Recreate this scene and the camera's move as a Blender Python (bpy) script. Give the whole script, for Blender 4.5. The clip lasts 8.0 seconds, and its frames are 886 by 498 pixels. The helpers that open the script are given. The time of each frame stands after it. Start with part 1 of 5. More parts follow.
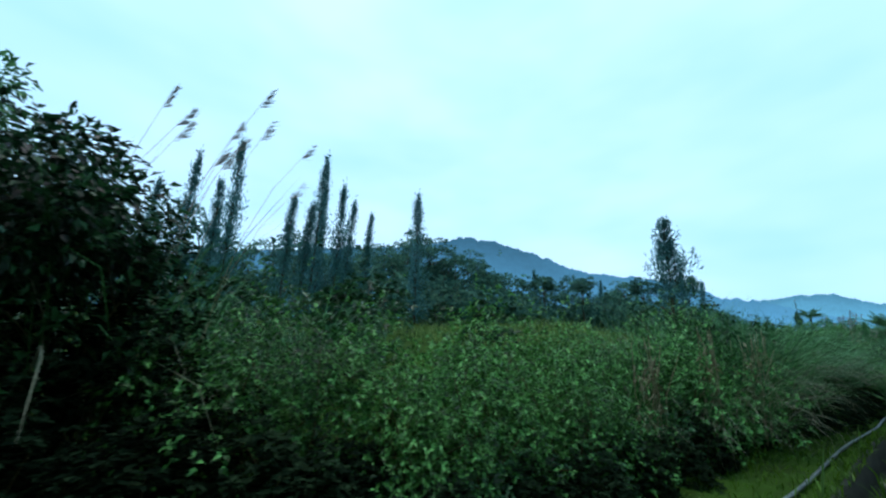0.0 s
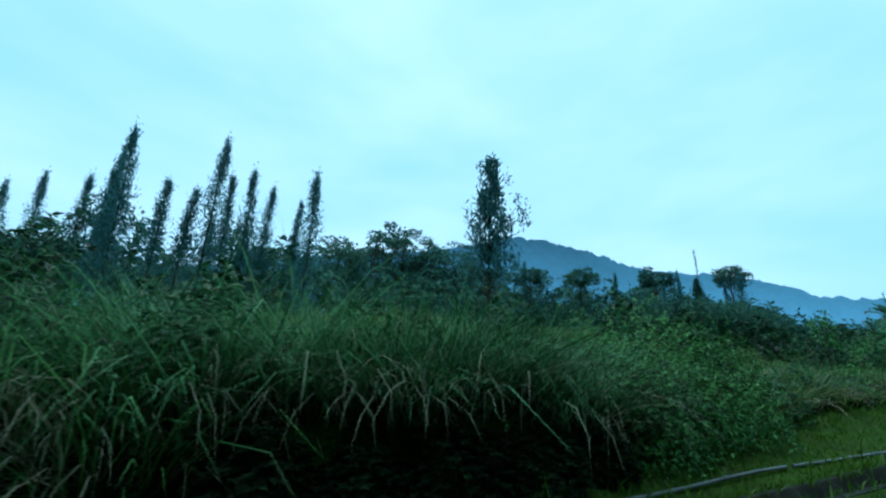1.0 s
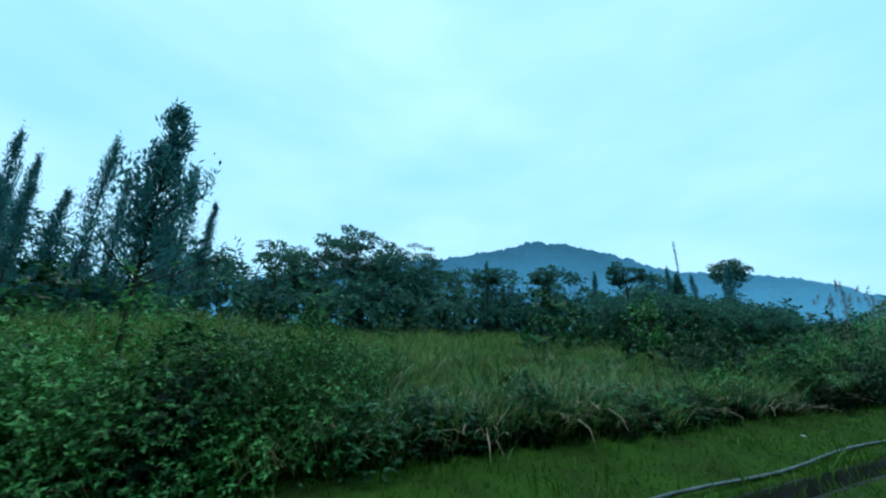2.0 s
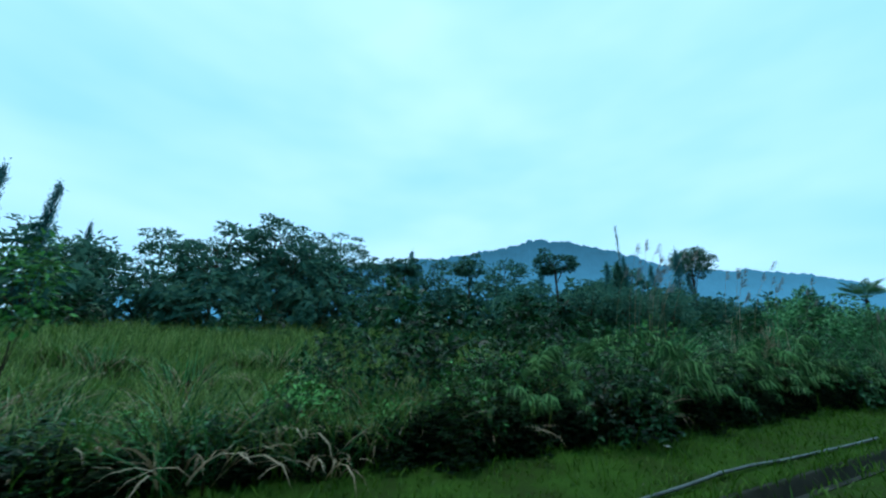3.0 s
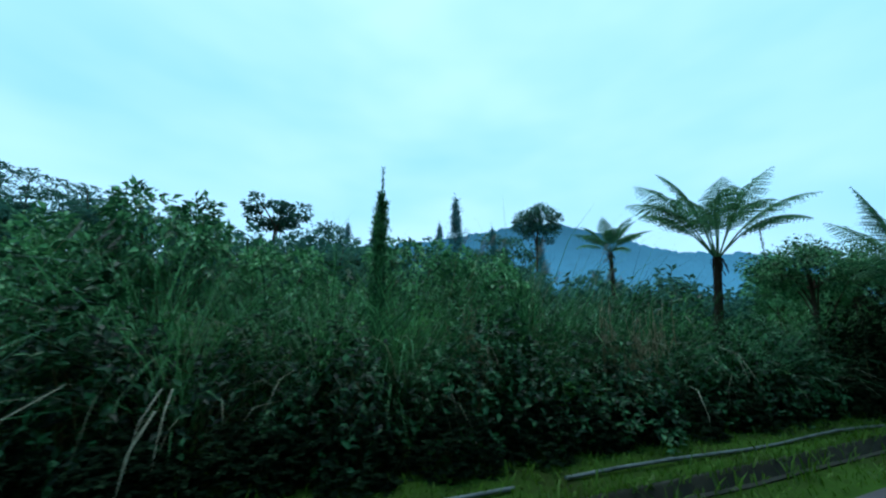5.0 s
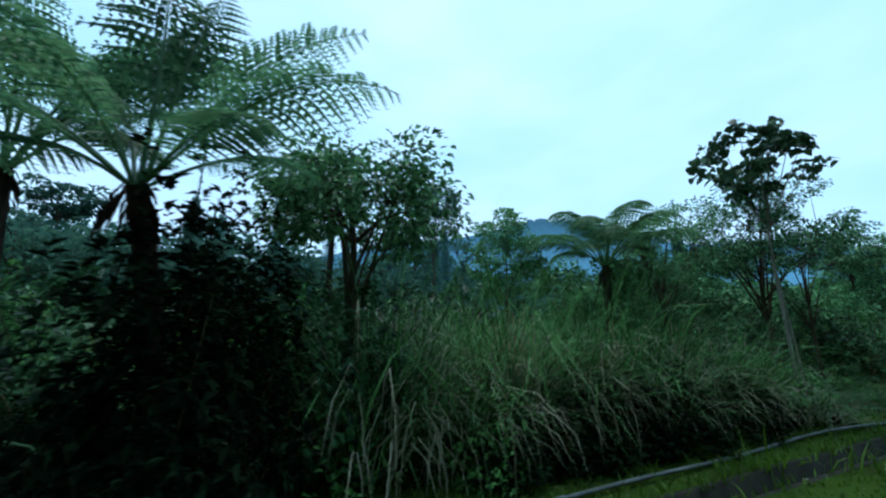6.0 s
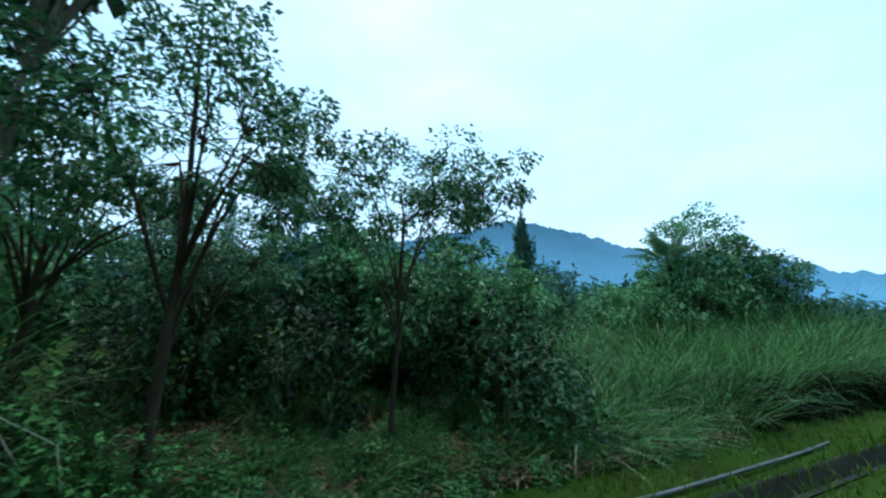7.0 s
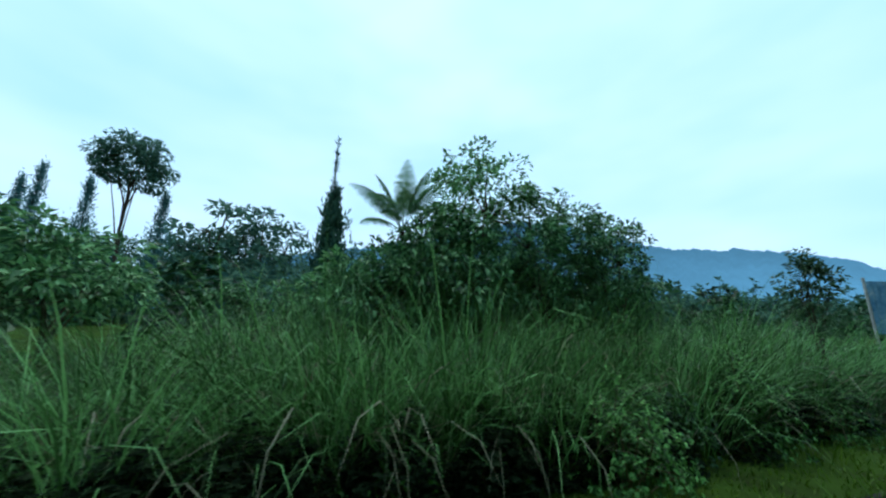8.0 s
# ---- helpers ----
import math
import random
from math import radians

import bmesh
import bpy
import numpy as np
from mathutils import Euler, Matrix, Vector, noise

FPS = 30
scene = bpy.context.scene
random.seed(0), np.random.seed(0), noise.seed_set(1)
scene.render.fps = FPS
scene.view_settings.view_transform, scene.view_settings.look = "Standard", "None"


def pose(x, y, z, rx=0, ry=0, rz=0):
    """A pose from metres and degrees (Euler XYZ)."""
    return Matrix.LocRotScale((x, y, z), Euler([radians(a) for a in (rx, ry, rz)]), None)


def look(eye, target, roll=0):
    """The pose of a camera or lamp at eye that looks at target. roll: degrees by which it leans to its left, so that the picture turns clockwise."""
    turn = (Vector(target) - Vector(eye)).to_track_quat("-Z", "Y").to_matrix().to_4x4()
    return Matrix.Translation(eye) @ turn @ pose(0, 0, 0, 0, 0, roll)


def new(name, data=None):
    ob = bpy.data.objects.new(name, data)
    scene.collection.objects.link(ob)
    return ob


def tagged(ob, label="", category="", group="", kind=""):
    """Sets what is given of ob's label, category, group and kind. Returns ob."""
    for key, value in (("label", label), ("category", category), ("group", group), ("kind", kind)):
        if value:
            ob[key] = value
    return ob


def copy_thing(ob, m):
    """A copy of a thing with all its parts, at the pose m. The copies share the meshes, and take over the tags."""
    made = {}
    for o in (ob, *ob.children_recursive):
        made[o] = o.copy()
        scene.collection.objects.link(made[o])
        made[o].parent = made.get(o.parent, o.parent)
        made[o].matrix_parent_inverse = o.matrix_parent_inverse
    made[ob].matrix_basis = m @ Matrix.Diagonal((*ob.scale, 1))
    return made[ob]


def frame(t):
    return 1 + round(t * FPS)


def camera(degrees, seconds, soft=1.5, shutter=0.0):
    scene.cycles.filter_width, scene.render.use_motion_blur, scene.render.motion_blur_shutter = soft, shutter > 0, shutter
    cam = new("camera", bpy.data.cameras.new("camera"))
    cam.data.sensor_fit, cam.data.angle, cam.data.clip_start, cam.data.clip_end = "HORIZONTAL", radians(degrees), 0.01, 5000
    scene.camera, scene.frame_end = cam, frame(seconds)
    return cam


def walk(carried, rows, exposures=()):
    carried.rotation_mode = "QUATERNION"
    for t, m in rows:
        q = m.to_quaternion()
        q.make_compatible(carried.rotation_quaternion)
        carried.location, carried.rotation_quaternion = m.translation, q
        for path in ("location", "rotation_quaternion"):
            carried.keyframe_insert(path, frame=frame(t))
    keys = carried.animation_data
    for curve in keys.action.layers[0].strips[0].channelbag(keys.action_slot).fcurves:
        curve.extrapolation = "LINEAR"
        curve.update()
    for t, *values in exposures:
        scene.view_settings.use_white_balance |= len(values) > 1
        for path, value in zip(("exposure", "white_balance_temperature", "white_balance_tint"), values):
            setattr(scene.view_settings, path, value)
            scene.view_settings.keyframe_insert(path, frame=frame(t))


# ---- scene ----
# ---------------------------------------------------------------- camera
cam = camera(104.5, 8.0, soft=2.25, shutter=0.045)
PATH = [
    (0.0, pose(0.00, 0.00, 2.0, 103.38, -2.03, -4.65)),
    (0.5, pose(6.69, 2.44, 2.0, 103.60, -2.50, 0.50)),
    (1.0, pose(13.09, 5.19, 2.0, 103.40, -2.30, 4.43)),
    (1.2, pose(15.41, 6.29, 2.0, 103.58, -2.40, 5.92)),
    (2.3, pose(26.11, 11.51, 2.0, 104.80, -1.10, 9.26)),
    (2.5, pose(28.33, 12.93, 2.0, 104.70, -1.10, 9.71)),
    (3.0, pose(34.24, 16.95, 2.0, 104.61, -0.99, 9.84)),
    (3.5, pose(40.42, 21.40, 2.0, 103.49, -0.50, 9.47)),
    (4.0, pose(46.45, 25.48, 2.0, 104.00, -0.31, 9.22)),
    (4.2, pose(48.86, 27.02, 2.0, 103.72, -0.10, 9.18)),
    (5.3, pose(64.48, 35.59, 2.0, 101.45, -1.67, 10.67)),
    (5.5, pose(67.60, 37.59, 2.0, 101.35, -1.49, 11.14)),
    (5.8, pose(70.94, 39.99, 2.0, 101.87, 0.12, 11.50)),
    (6.0, pose(72.75, 41.40, 2.0, 102.04, 0.02, 13.00)),
    (6.3, pose(75.60, 43.95, 2.0, 101.97, -0.70, 12.10)),
    (6.5, pose(77.56, 45.55, 2.0, 103.23, -0.45, 12.10)),
    (6.7, pose(79.60, 46.90, 2.0, 104.30, -0.51, 12.20)),
    (7.0, pose(82.85, 48.87, 2.0, 102.10, -0.80, 8.00)),
    (7.3, pose(86.18, 50.85, 2.0, 102.25, -0.75, 8.70)),
    (7.5, pose(88.32, 52.30, 2.0, 101.90, -1.35, 9.35)),
    (7.7, pose(90.42, 53.72, 2.0, 102.19, -1.13, 9.80)),
    (8.0, pose(93.65, 55.95, 2.0, 102.35, -0.70, 11.40)),
]
EXPOSURES = [(0.0, 0.12, 6400, 18.5), (0.6, 0.0, 6060, 9.5), (1.0, -0.03, 5900, 7.5), (4.2, -0.03, 5880, 8), (5.5, 0.0, 5860, 12.5), (6.3, 0.22, 6370, 22), (6.8, 0.42, 6250, 20), (7.5, 0.42, 6380, 20), (8.0, 0.10, 6600, 20)]
walk(cam, PATH, EXPOSURES)

# ---------------------------------------------------------------- light
SUN_ELEV, SUN_AZ = radians(76), radians(-25)
world = bpy.data.worlds.new("overcast_sky")
scene.world = world
world.use_nodes = True
wn, wl = world.node_tree.nodes, world.node_tree.links
wn.clear()
sky = wn.new("ShaderNodeTexSky")
sky.sky_type, sky.sun_disc = "NISHITA", False
sky.sun_elevation, sky.sun_rotation = SUN_ELEV, SUN_AZ
sky.air_density, sky.dust_density, sky.ozone_density = 1.0, 2.0, 1.5
cloud_pos = wn.new("ShaderNodeTexCoord")
cloud_map = wn.new("ShaderNodeMapping")
cloud_map.inputs["Scale"].default_value = (1.2, 1.2, 3.0)
cloud_noise = wn.new("ShaderNodeTexNoise")
cloud_noise.inputs["Scale"].default_value, cloud_noise.inputs["Detail"].default_value = 1.6, 3.0
cloud_ramp = wn.new("ShaderNodeValToRGB")
cloud_ramp.color_ramp.elements[0].position, cloud_ramp.color_ramp.elements[0].color = 0.3, (0.40, 0.82, 1.07, 1)
cloud_ramp.color_ramp.elements[1].position, cloud_ramp.color_ramp.elements[1].color = 0.7, (0.60, 0.98, 1.23, 1)
cloud_gain = wn.new("ShaderNodeVectorMath")
cloud_gain.operation = "SCALE"
cloud_gain.inputs["Scale"].default_value = 9.0
cover = wn.new("ShaderNodeMix")
cover.data_type = "RGBA"
cover.inputs["Factor"].default_value = 0.96
background = wn.new("ShaderNodeBackground")
background.inputs["Strength"].default_value = 0.12
world_out = wn.new("ShaderNodeOutputWorld")
wl.new(cloud_pos.outputs["Generated"], cloud_map.inputs["Vector"])
wl.new(cloud_map.outputs[0], cloud_noise.inputs["Vector"])
wl.new(cloud_noise.outputs["Fac"], cloud_ramp.inputs["Fac"])
wl.new(cloud_ramp.outputs["Color"], cloud_gain.inputs[0])
wl.new(sky.outputs["Color"], cover.inputs["A"])
wl.new(cloud_gain.outputs[0], cover.inputs["B"])
wl.new(cover.outputs["Result"], background.inputs["Color"])
wl.new(background.outputs[0], world_out.inputs["Surface"])

sun_data = bpy.data.lights.new("sun", "SUN")
sun_data.energy, sun_data.angle, sun_data.color = 1.5, radians(30), (1.0, 0.98, 0.94)
sun = new("sun", sun_data)
sun_dir = Vector((math.sin(SUN_AZ) * math.cos(SUN_ELEV), math.cos(SUN_AZ) * math.cos(SUN_ELEV), math.sin(SUN_ELEV)))
sun.matrix_world = look(sun_dir * 200, (0, 0, 0))


# ---------------------------------------------------------------- materials
def node_material(name):
    m = bpy.data.materials.new(name)
    m.use_nodes = True
    nodes = m.node_tree.nodes
    return m, nodes, m.node_tree.links, nodes["Principled BSDF"], nodes["Material Output"]


def ramp_node(nodes, stops):
    r = nodes.new("ShaderNodeValToRGB")
    e = r.color_ramp.elements
    while len(e) < len(stops):
        e.new(0.5)
    for el, (p, c) in zip(e, stops):
        el.position, el.color = p, (*c, 1)
    return r


def leaf_material(name, dark, mid, light, glow_through=0.22, rough=0.45, patch=0.6, sheen=0.2):
    """Foliage: each leaf its own tone, broad patches of tone over the plant, some light passing through."""
    m, nodes, links, bsdf, out = node_material(name)
    geo = nodes.new("ShaderNodeNewGeometry")
    ramp = ramp_node(nodes, [(0.0, dark), (0.55, mid), (1.0, light)])
    tex = nodes.new("ShaderNodeTexCoord")
    broad = nodes.new("ShaderNodeTexNoise")
    broad.inputs["Scale"].default_value, broad.inputs["Detail"].default_value = 0.9, 3.0
    info = nodes.new("ShaderNodeObjectInfo")
    shift = nodes.new("ShaderNodeMath")
    shift.operation, shift.inputs[1].default_value = "MULTIPLY_ADD", patch
    links.new(broad.outputs["Fac"], shift.inputs[0])
    links.new(geo.outputs["Random Per Island"], shift.inputs[2])
    lower = nodes.new("ShaderNodeMath")
    lower.operation, lower.inputs[1].default_value = "SUBTRACT", 0.3 * patch + 0.2
    per_ob = nodes.new("ShaderNodeMath")
    per_ob.operation, per_ob.inputs[1].default_value = "MULTIPLY_ADD", 0.45
    links.new(info.outputs["Random"], per_ob.inputs[0])
    links.new(shift.outputs[0], per_ob.inputs[2])
    links.new(per_ob.outputs[0], lower.inputs[0])
    links.new(lower.outputs[0], ramp.inputs["Fac"])
    links.new(tex.outputs["Object"], broad.inputs["Vector"])
    fine = nodes.new("ShaderNodeTexNoise")
    fine.inputs["Scale"].default_value, fine.inputs["Detail"].default_value = 60.0, 2.0
    bump = nodes.new("ShaderNodeBump")
    bump.inputs["Strength"].default_value, bump.inputs["Distance"].default_value = 0.3, 0.004
    links.new(tex.outputs["Object"], fine.inputs["Vector"])
    links.new(fine.outputs["Fac"], bump.inputs["Height"])
    links.new(bump.outputs[0], bsdf.inputs["Normal"])
    links.new(ramp.outputs["Color"], bsdf.inputs["Base Color"])
    bsdf.inputs["Roughness"].default_value = rough
    bsdf.inputs["Specular IOR Level"].default_value = sheen
    through_leaf = nodes.new("ShaderNodeBsdfTranslucent")
    links.new(ramp.outputs["Color"], through_leaf.inputs["Color"])
    mix = nodes.new("ShaderNodeMixShader")
    mix.inputs["Fac"].default_value = glow_through
    links.new(bsdf.outputs[0], mix.inputs[1])
    links.new(through_leaf.outputs[0], mix.inputs[2])
    links.new(mix.outputs[0], out.inputs["Surface"])
    return m


def rough_material(name, stops, scale=3.0, fine_scale=40.0, rough=0.9, bump_d=0.01, stretch=(1, 1, 1)):
    """Bark, soil, asphalt, concrete: two scales of tone and a grainy relief."""
    m, nodes, links, bsdf, out = node_material(name)
    tex = nodes.new("ShaderNodeTexCoord")
    mapping = nodes.new("ShaderNodeMapping")
    mapping.inputs["Scale"].default_value = stretch
    links.new(tex.outputs["Object"], mapping.inputs["Vector"])
    a = nodes.new("ShaderNodeTexNoise")
    a.inputs["Scale"].default_value, a.inputs["Detail"].default_value, a.inputs["Roughness"].default_value = scale, 6.0, 0.65
    b = nodes.new("ShaderNodeTexNoise")
    b.inputs["Scale"].default_value, b.inputs["Detail"].default_value = fine_scale, 4.0
    links.new(mapping.outputs[0], a.inputs["Vector"])
    links.new(mapping.outputs[0], b.inputs["Vector"])
    mix = nodes.new("ShaderNodeMath")
    mix.operation, mix.inputs[1].default_value = "MULTIPLY_ADD", 0.35
    sub = nodes.new("ShaderNodeMath")
    sub.operation, sub.inputs[1].default_value = "SUBTRACT", 0.17
    links.new(b.outputs["Fac"], mix.inputs[0])
    links.new(a.outputs["Fac"], mix.inputs[2])
    links.new(mix.outputs[0], sub.inputs[0])
    ramp = ramp_node(nodes, stops)
    links.new(sub.outputs[0], ramp.inputs["Fac"])
    links.new(ramp.outputs["Color"], bsdf.inputs["Base Color"])
    bump = nodes.new("ShaderNodeBump")
    bump.inputs["Strength"].default_value, bump.inputs["Distance"].default_value = 0.6, bump_d
    links.new(mix.outputs[0], bump.inputs["Height"])
    links.new(bump.outputs[0], bsdf.inputs["Normal"])
    bsdf.inputs["Roughness"].default_value = rough
    bsdf.inputs["Specular IOR Level"].default_value = 0.5 * (1.0 - rough) + 0.04
    return m


def backdrop_material(name, dark, light, veil, share):
    """Distant forest, a plain backdrop whose own glow stands in for moist air, paler low down."""
    m, nodes, links, bsdf, out = node_material(name)
    tex = nodes.new("ShaderNodeTexCoord")
    n = nodes.new("ShaderNodeTexNoise")
    n.inputs["Scale"].default_value, n.inputs["Detail"].default_value, n.inputs["Roughness"].default_value = 0.05, 8.0, 0.7
    links.new(tex.outputs["Object"], n.inputs["Vector"])
    ramp = ramp_node(nodes, [(0.35, dark), (0.7, light)])
    links.new(n.outputs["Fac"], ramp.inputs["Fac"])
    links.new(ramp.outputs["Color"], bsdf.inputs["Base Color"])
    bsdf.inputs["Roughness"].default_value = 1.0
    bsdf.inputs["Specular IOR Level"].default_value = 0.0
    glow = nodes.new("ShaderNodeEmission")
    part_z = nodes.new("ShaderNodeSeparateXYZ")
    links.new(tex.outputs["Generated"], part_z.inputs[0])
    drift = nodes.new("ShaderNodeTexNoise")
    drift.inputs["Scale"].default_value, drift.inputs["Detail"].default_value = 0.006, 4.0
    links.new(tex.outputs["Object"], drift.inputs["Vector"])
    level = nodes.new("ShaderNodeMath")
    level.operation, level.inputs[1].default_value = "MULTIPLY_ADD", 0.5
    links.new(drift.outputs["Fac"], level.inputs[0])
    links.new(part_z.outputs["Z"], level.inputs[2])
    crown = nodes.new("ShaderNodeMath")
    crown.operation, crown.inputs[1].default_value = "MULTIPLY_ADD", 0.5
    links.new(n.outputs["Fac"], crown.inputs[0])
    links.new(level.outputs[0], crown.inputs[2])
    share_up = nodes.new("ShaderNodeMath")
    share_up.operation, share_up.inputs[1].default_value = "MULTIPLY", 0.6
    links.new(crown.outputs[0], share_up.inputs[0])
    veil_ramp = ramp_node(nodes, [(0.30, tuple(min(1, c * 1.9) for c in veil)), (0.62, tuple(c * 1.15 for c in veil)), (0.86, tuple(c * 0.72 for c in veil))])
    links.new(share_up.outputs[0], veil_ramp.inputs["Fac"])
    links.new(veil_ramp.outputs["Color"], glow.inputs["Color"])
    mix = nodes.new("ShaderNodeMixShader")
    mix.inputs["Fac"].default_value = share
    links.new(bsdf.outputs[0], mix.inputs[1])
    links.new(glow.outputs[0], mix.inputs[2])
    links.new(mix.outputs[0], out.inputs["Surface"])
    return m


M_SHRUB = leaf_material("small_leaf_green", (0.0044, 0.0241, 0.0056), (0.0272, 0.1180, 0.0222), (0.1438, 0.4354, 0.1093))
# a dark leaf green; some placements below use it for hedge shade
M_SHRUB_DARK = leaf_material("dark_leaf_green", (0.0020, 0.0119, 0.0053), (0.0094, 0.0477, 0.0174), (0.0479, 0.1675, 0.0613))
M_GRASS = leaf_material("reed_grass_green", (0.0053, 0.0292, 0.0090), (0.0250, 0.1095, 0.0303), (0.1125, 0.3248, 0.1269), 0.35)
M_LUSH = leaf_material("lush_grass_green", (0.0070, 0.0286, 0.0054), (0.0335, 0.1252, 0.0283), (0.1459, 0.4158, 0.1302), 0.35)
M_MEADOW = leaf_material("meadow_grass", (0.0179, 0.0528, 0.0086), (0.0688, 0.1584, 0.0271), (0.2150, 0.3162, 0.0921), 0.35, 0.6, 0.9)
M_LAWN = leaf_material("verge_turf", (0.0133, 0.0472, 0.0021), (0.0354, 0.1025, 0.0051), (0.0732, 0.1660, 0.0136), 0.3)
M_DRY = leaf_material("dry_grass", (0.15, 0.115, 0.07), (0.28, 0.225, 0.14), (0.46, 0.39, 0.27), 0.3, 0.7)
M_PALE = leaf_material("pale_drying_blade", (0.085, 0.105, 0.055), (0.18, 0.20, 0.125), (0.37, 0.38, 0.27), 0.35, 0.6)
M_PLUME = leaf_material("reed_plume", (0.34, 0.31, 0.29), (0.48, 0.45, 0.42), (0.62, 0.59, 0.55), 0.65, 0.8)
# near-black vine leaf: the thicket's shade is put into its colour
M_VINE_SHADE = leaf_material("vine_leaf_shade", (0.002, 0.006, 0.003), (0.005, 0.013, 0.006), (0.016, 0.034, 0.015), 0.1, 0.95, 0.6, 0.04)
# blade colour dark enough to carry the shade inside a clump
M_BASE_SHADE = leaf_material("dark_base_shade", (0.006, 0.006, 0.004), (0.016, 0.014, 0.008), (0.05, 0.04, 0.024), 0.1, 0.95, 0.6, 0.08)
M_FERN = leaf_material("fern_green", (0.0288, 0.1038, 0.0535), (0.0612, 0.1800, 0.0828), (0.1260, 0.2925, 0.1225), 0.6)
M_BRACKEN = leaf_material("bracken_green", (0.0196, 0.0621, 0.0217), (0.0886, 0.2217, 0.0798), (0.3245, 0.6272, 0.2596), 0.35)
M_TREE = leaf_material("tree_leaf", (0.0142, 0.0554, 0.0257), (0.0527, 0.1794, 0.0716), (0.1762, 0.4524, 0.1838))
# next two leaf greens are shifted to blue: distance haze in the base colour
M_TREE_FAR_HAZE = leaf_material("far_tree_leaf_haze", (0.0225, 0.0803, 0.0630), (0.0450, 0.1339, 0.1008), (0.0844, 0.2009, 0.1323), 0.4, 0.85, 0.6, 0.1)
M_SPIRE_HAZE = leaf_material("spire_tree_leaf_haze", (0.0346, 0.1210, 0.1166), (0.0648, 0.2000, 0.2053), (0.1123, 0.2990, 0.2917), 0.45, 0.85, 0.6, 0.1)
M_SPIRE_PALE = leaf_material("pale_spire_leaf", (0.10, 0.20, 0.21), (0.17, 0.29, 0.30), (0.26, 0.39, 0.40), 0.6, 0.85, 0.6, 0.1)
M_BIGLEAF = leaf_material("broad_leaf", (0.0220, 0.0600, 0.0288), (0.0396, 0.0960, 0.0416), (0.0660, 0.1440, 0.0640), 0.25, 0.4)
M_BARK = rough_material("dark_bark", [(0.25, (0.03, 0.022, 0.016)), (0.75, (0.11, 0.085, 0.065))], 6, 50, 0.95, 0.02, (1, 1, 0.2))
M_PALE_BARK = rough_material("pale_bark", [(0.25, (0.15, 0.135, 0.11)), (0.75, (0.36, 0.33, 0.28))], 5, 40, 0.85, 0.01, (1, 1, 0.35))
M_FERN_TRUNK = rough_material("fibrous_trunk", [(0.25, (0.012, 0.009, 0.007)), (0.75, (0.06, 0.042, 0.03))], 14, 80, 1.0, 0.03, (1, 1, 0.15))
M_STEM = rough_material("green_brown_stem", [(0.25, (0.05, 0.05, 0.02)), (0.75, (0.14, 0.12, 0.06))], 10, 60, 0.8, 0.004)
M_SOIL = rough_material("grassy_soil", [(0.2, (0.016, 0.014, 0.008)), (0.5, (0.024, 0.055, 0.008)), (0.8, (0.036, 0.090, 0.012))], 0.8, 14, 1.0, 0.05)
M_ASPHALT = rough_material("worn_asphalt", [(0.25, (0.040, 0.041, 0.043)), (0.75, (0.085, 0.086, 0.088))], 0.7, 120, 0.85, 0.006)
M_CONCRETE = rough_material("stained_concrete", [(0.25, (0.008, 0.009, 0.007)), (0.6, (0.022, 0.026, 0.018)), (0.95, (0.08, 0.08, 0.07))], 2.5, 50, 0.8, 0.008)
M_SUMP = rough_material("pale_concrete", [(0.2, (0.22, 0.21, 0.19)), (0.7, (0.52, 0.51, 0.48))], 5, 60, 0.8, 0.006)
M_PIPE = rough_material("weathered_pipe", [(0.3, (0.03, 0.04, 0.04)), (0.75, (0.13, 0.16, 0.16))], 3, 70, 0.45, 0.002)
M_STONE = rough_material("grey_stone", [(0.2, (0.14, 0.135, 0.125)), (0.8, (0.42, 0.41, 0.38))], 6, 60, 0.9, 0.015)
M_LITTER = rough_material("white_plastic", [(0.2, (0.5, 0.5, 0.48)), (0.8, (0.75, 0.75, 0.72))], 20, 90, 0.5, 0.002)
M_BLUE = rough_material("faded_blue_sheet", [(0.3, (0.06, 0.20, 0.36)), (0.55, (0.16, 0.36, 0.52)), (0.75, (0.5, 0.58, 0.62))], 2.5, 30, 0.6, 0.01)
# most of the hills' colour is haze emitted by their surface
M_HILL = backdrop_material("hill_haze_glow", (0.010, 0.030, 0.030), (0.03, 0.06, 0.05), (0.058, 0.225, 0.375), 0.88)
M_HILL_FAR = backdrop_material("far_hill_haze_glow", (0.02, 0.05, 0.06), (0.03, 0.07, 0.08), (0.10, 0.38, 0.58), 0.9)

# ---------------------------------------------------------------- road curve
CURVE = np.array([(-60, -22.5), (-30, -11.2), (0, 0), (13.1, 5.17), (26.1, 11.7), (34.3, 16.9), (46.5, 25.3), (64.1, 35.9),
                  (72.7, 41.3), (83.3, 48.7), (94.0, 55.4), (130, 77.5), (220, 133)], float)
STEP = np.diff(CURVE, axis=0)
CURVE_S = np.concatenate([[0], np.cumsum(np.hypot(STEP[:, 0], STEP[:, 1]))])
CURVE_S -= CURVE_S[2]
HEAD = np.arctan2(STEP[:, 1], STEP[:, 0])
MID_S = (CURVE_S[1:] + CURVE_S[:-1]) / 2
MAIN = radians(31)


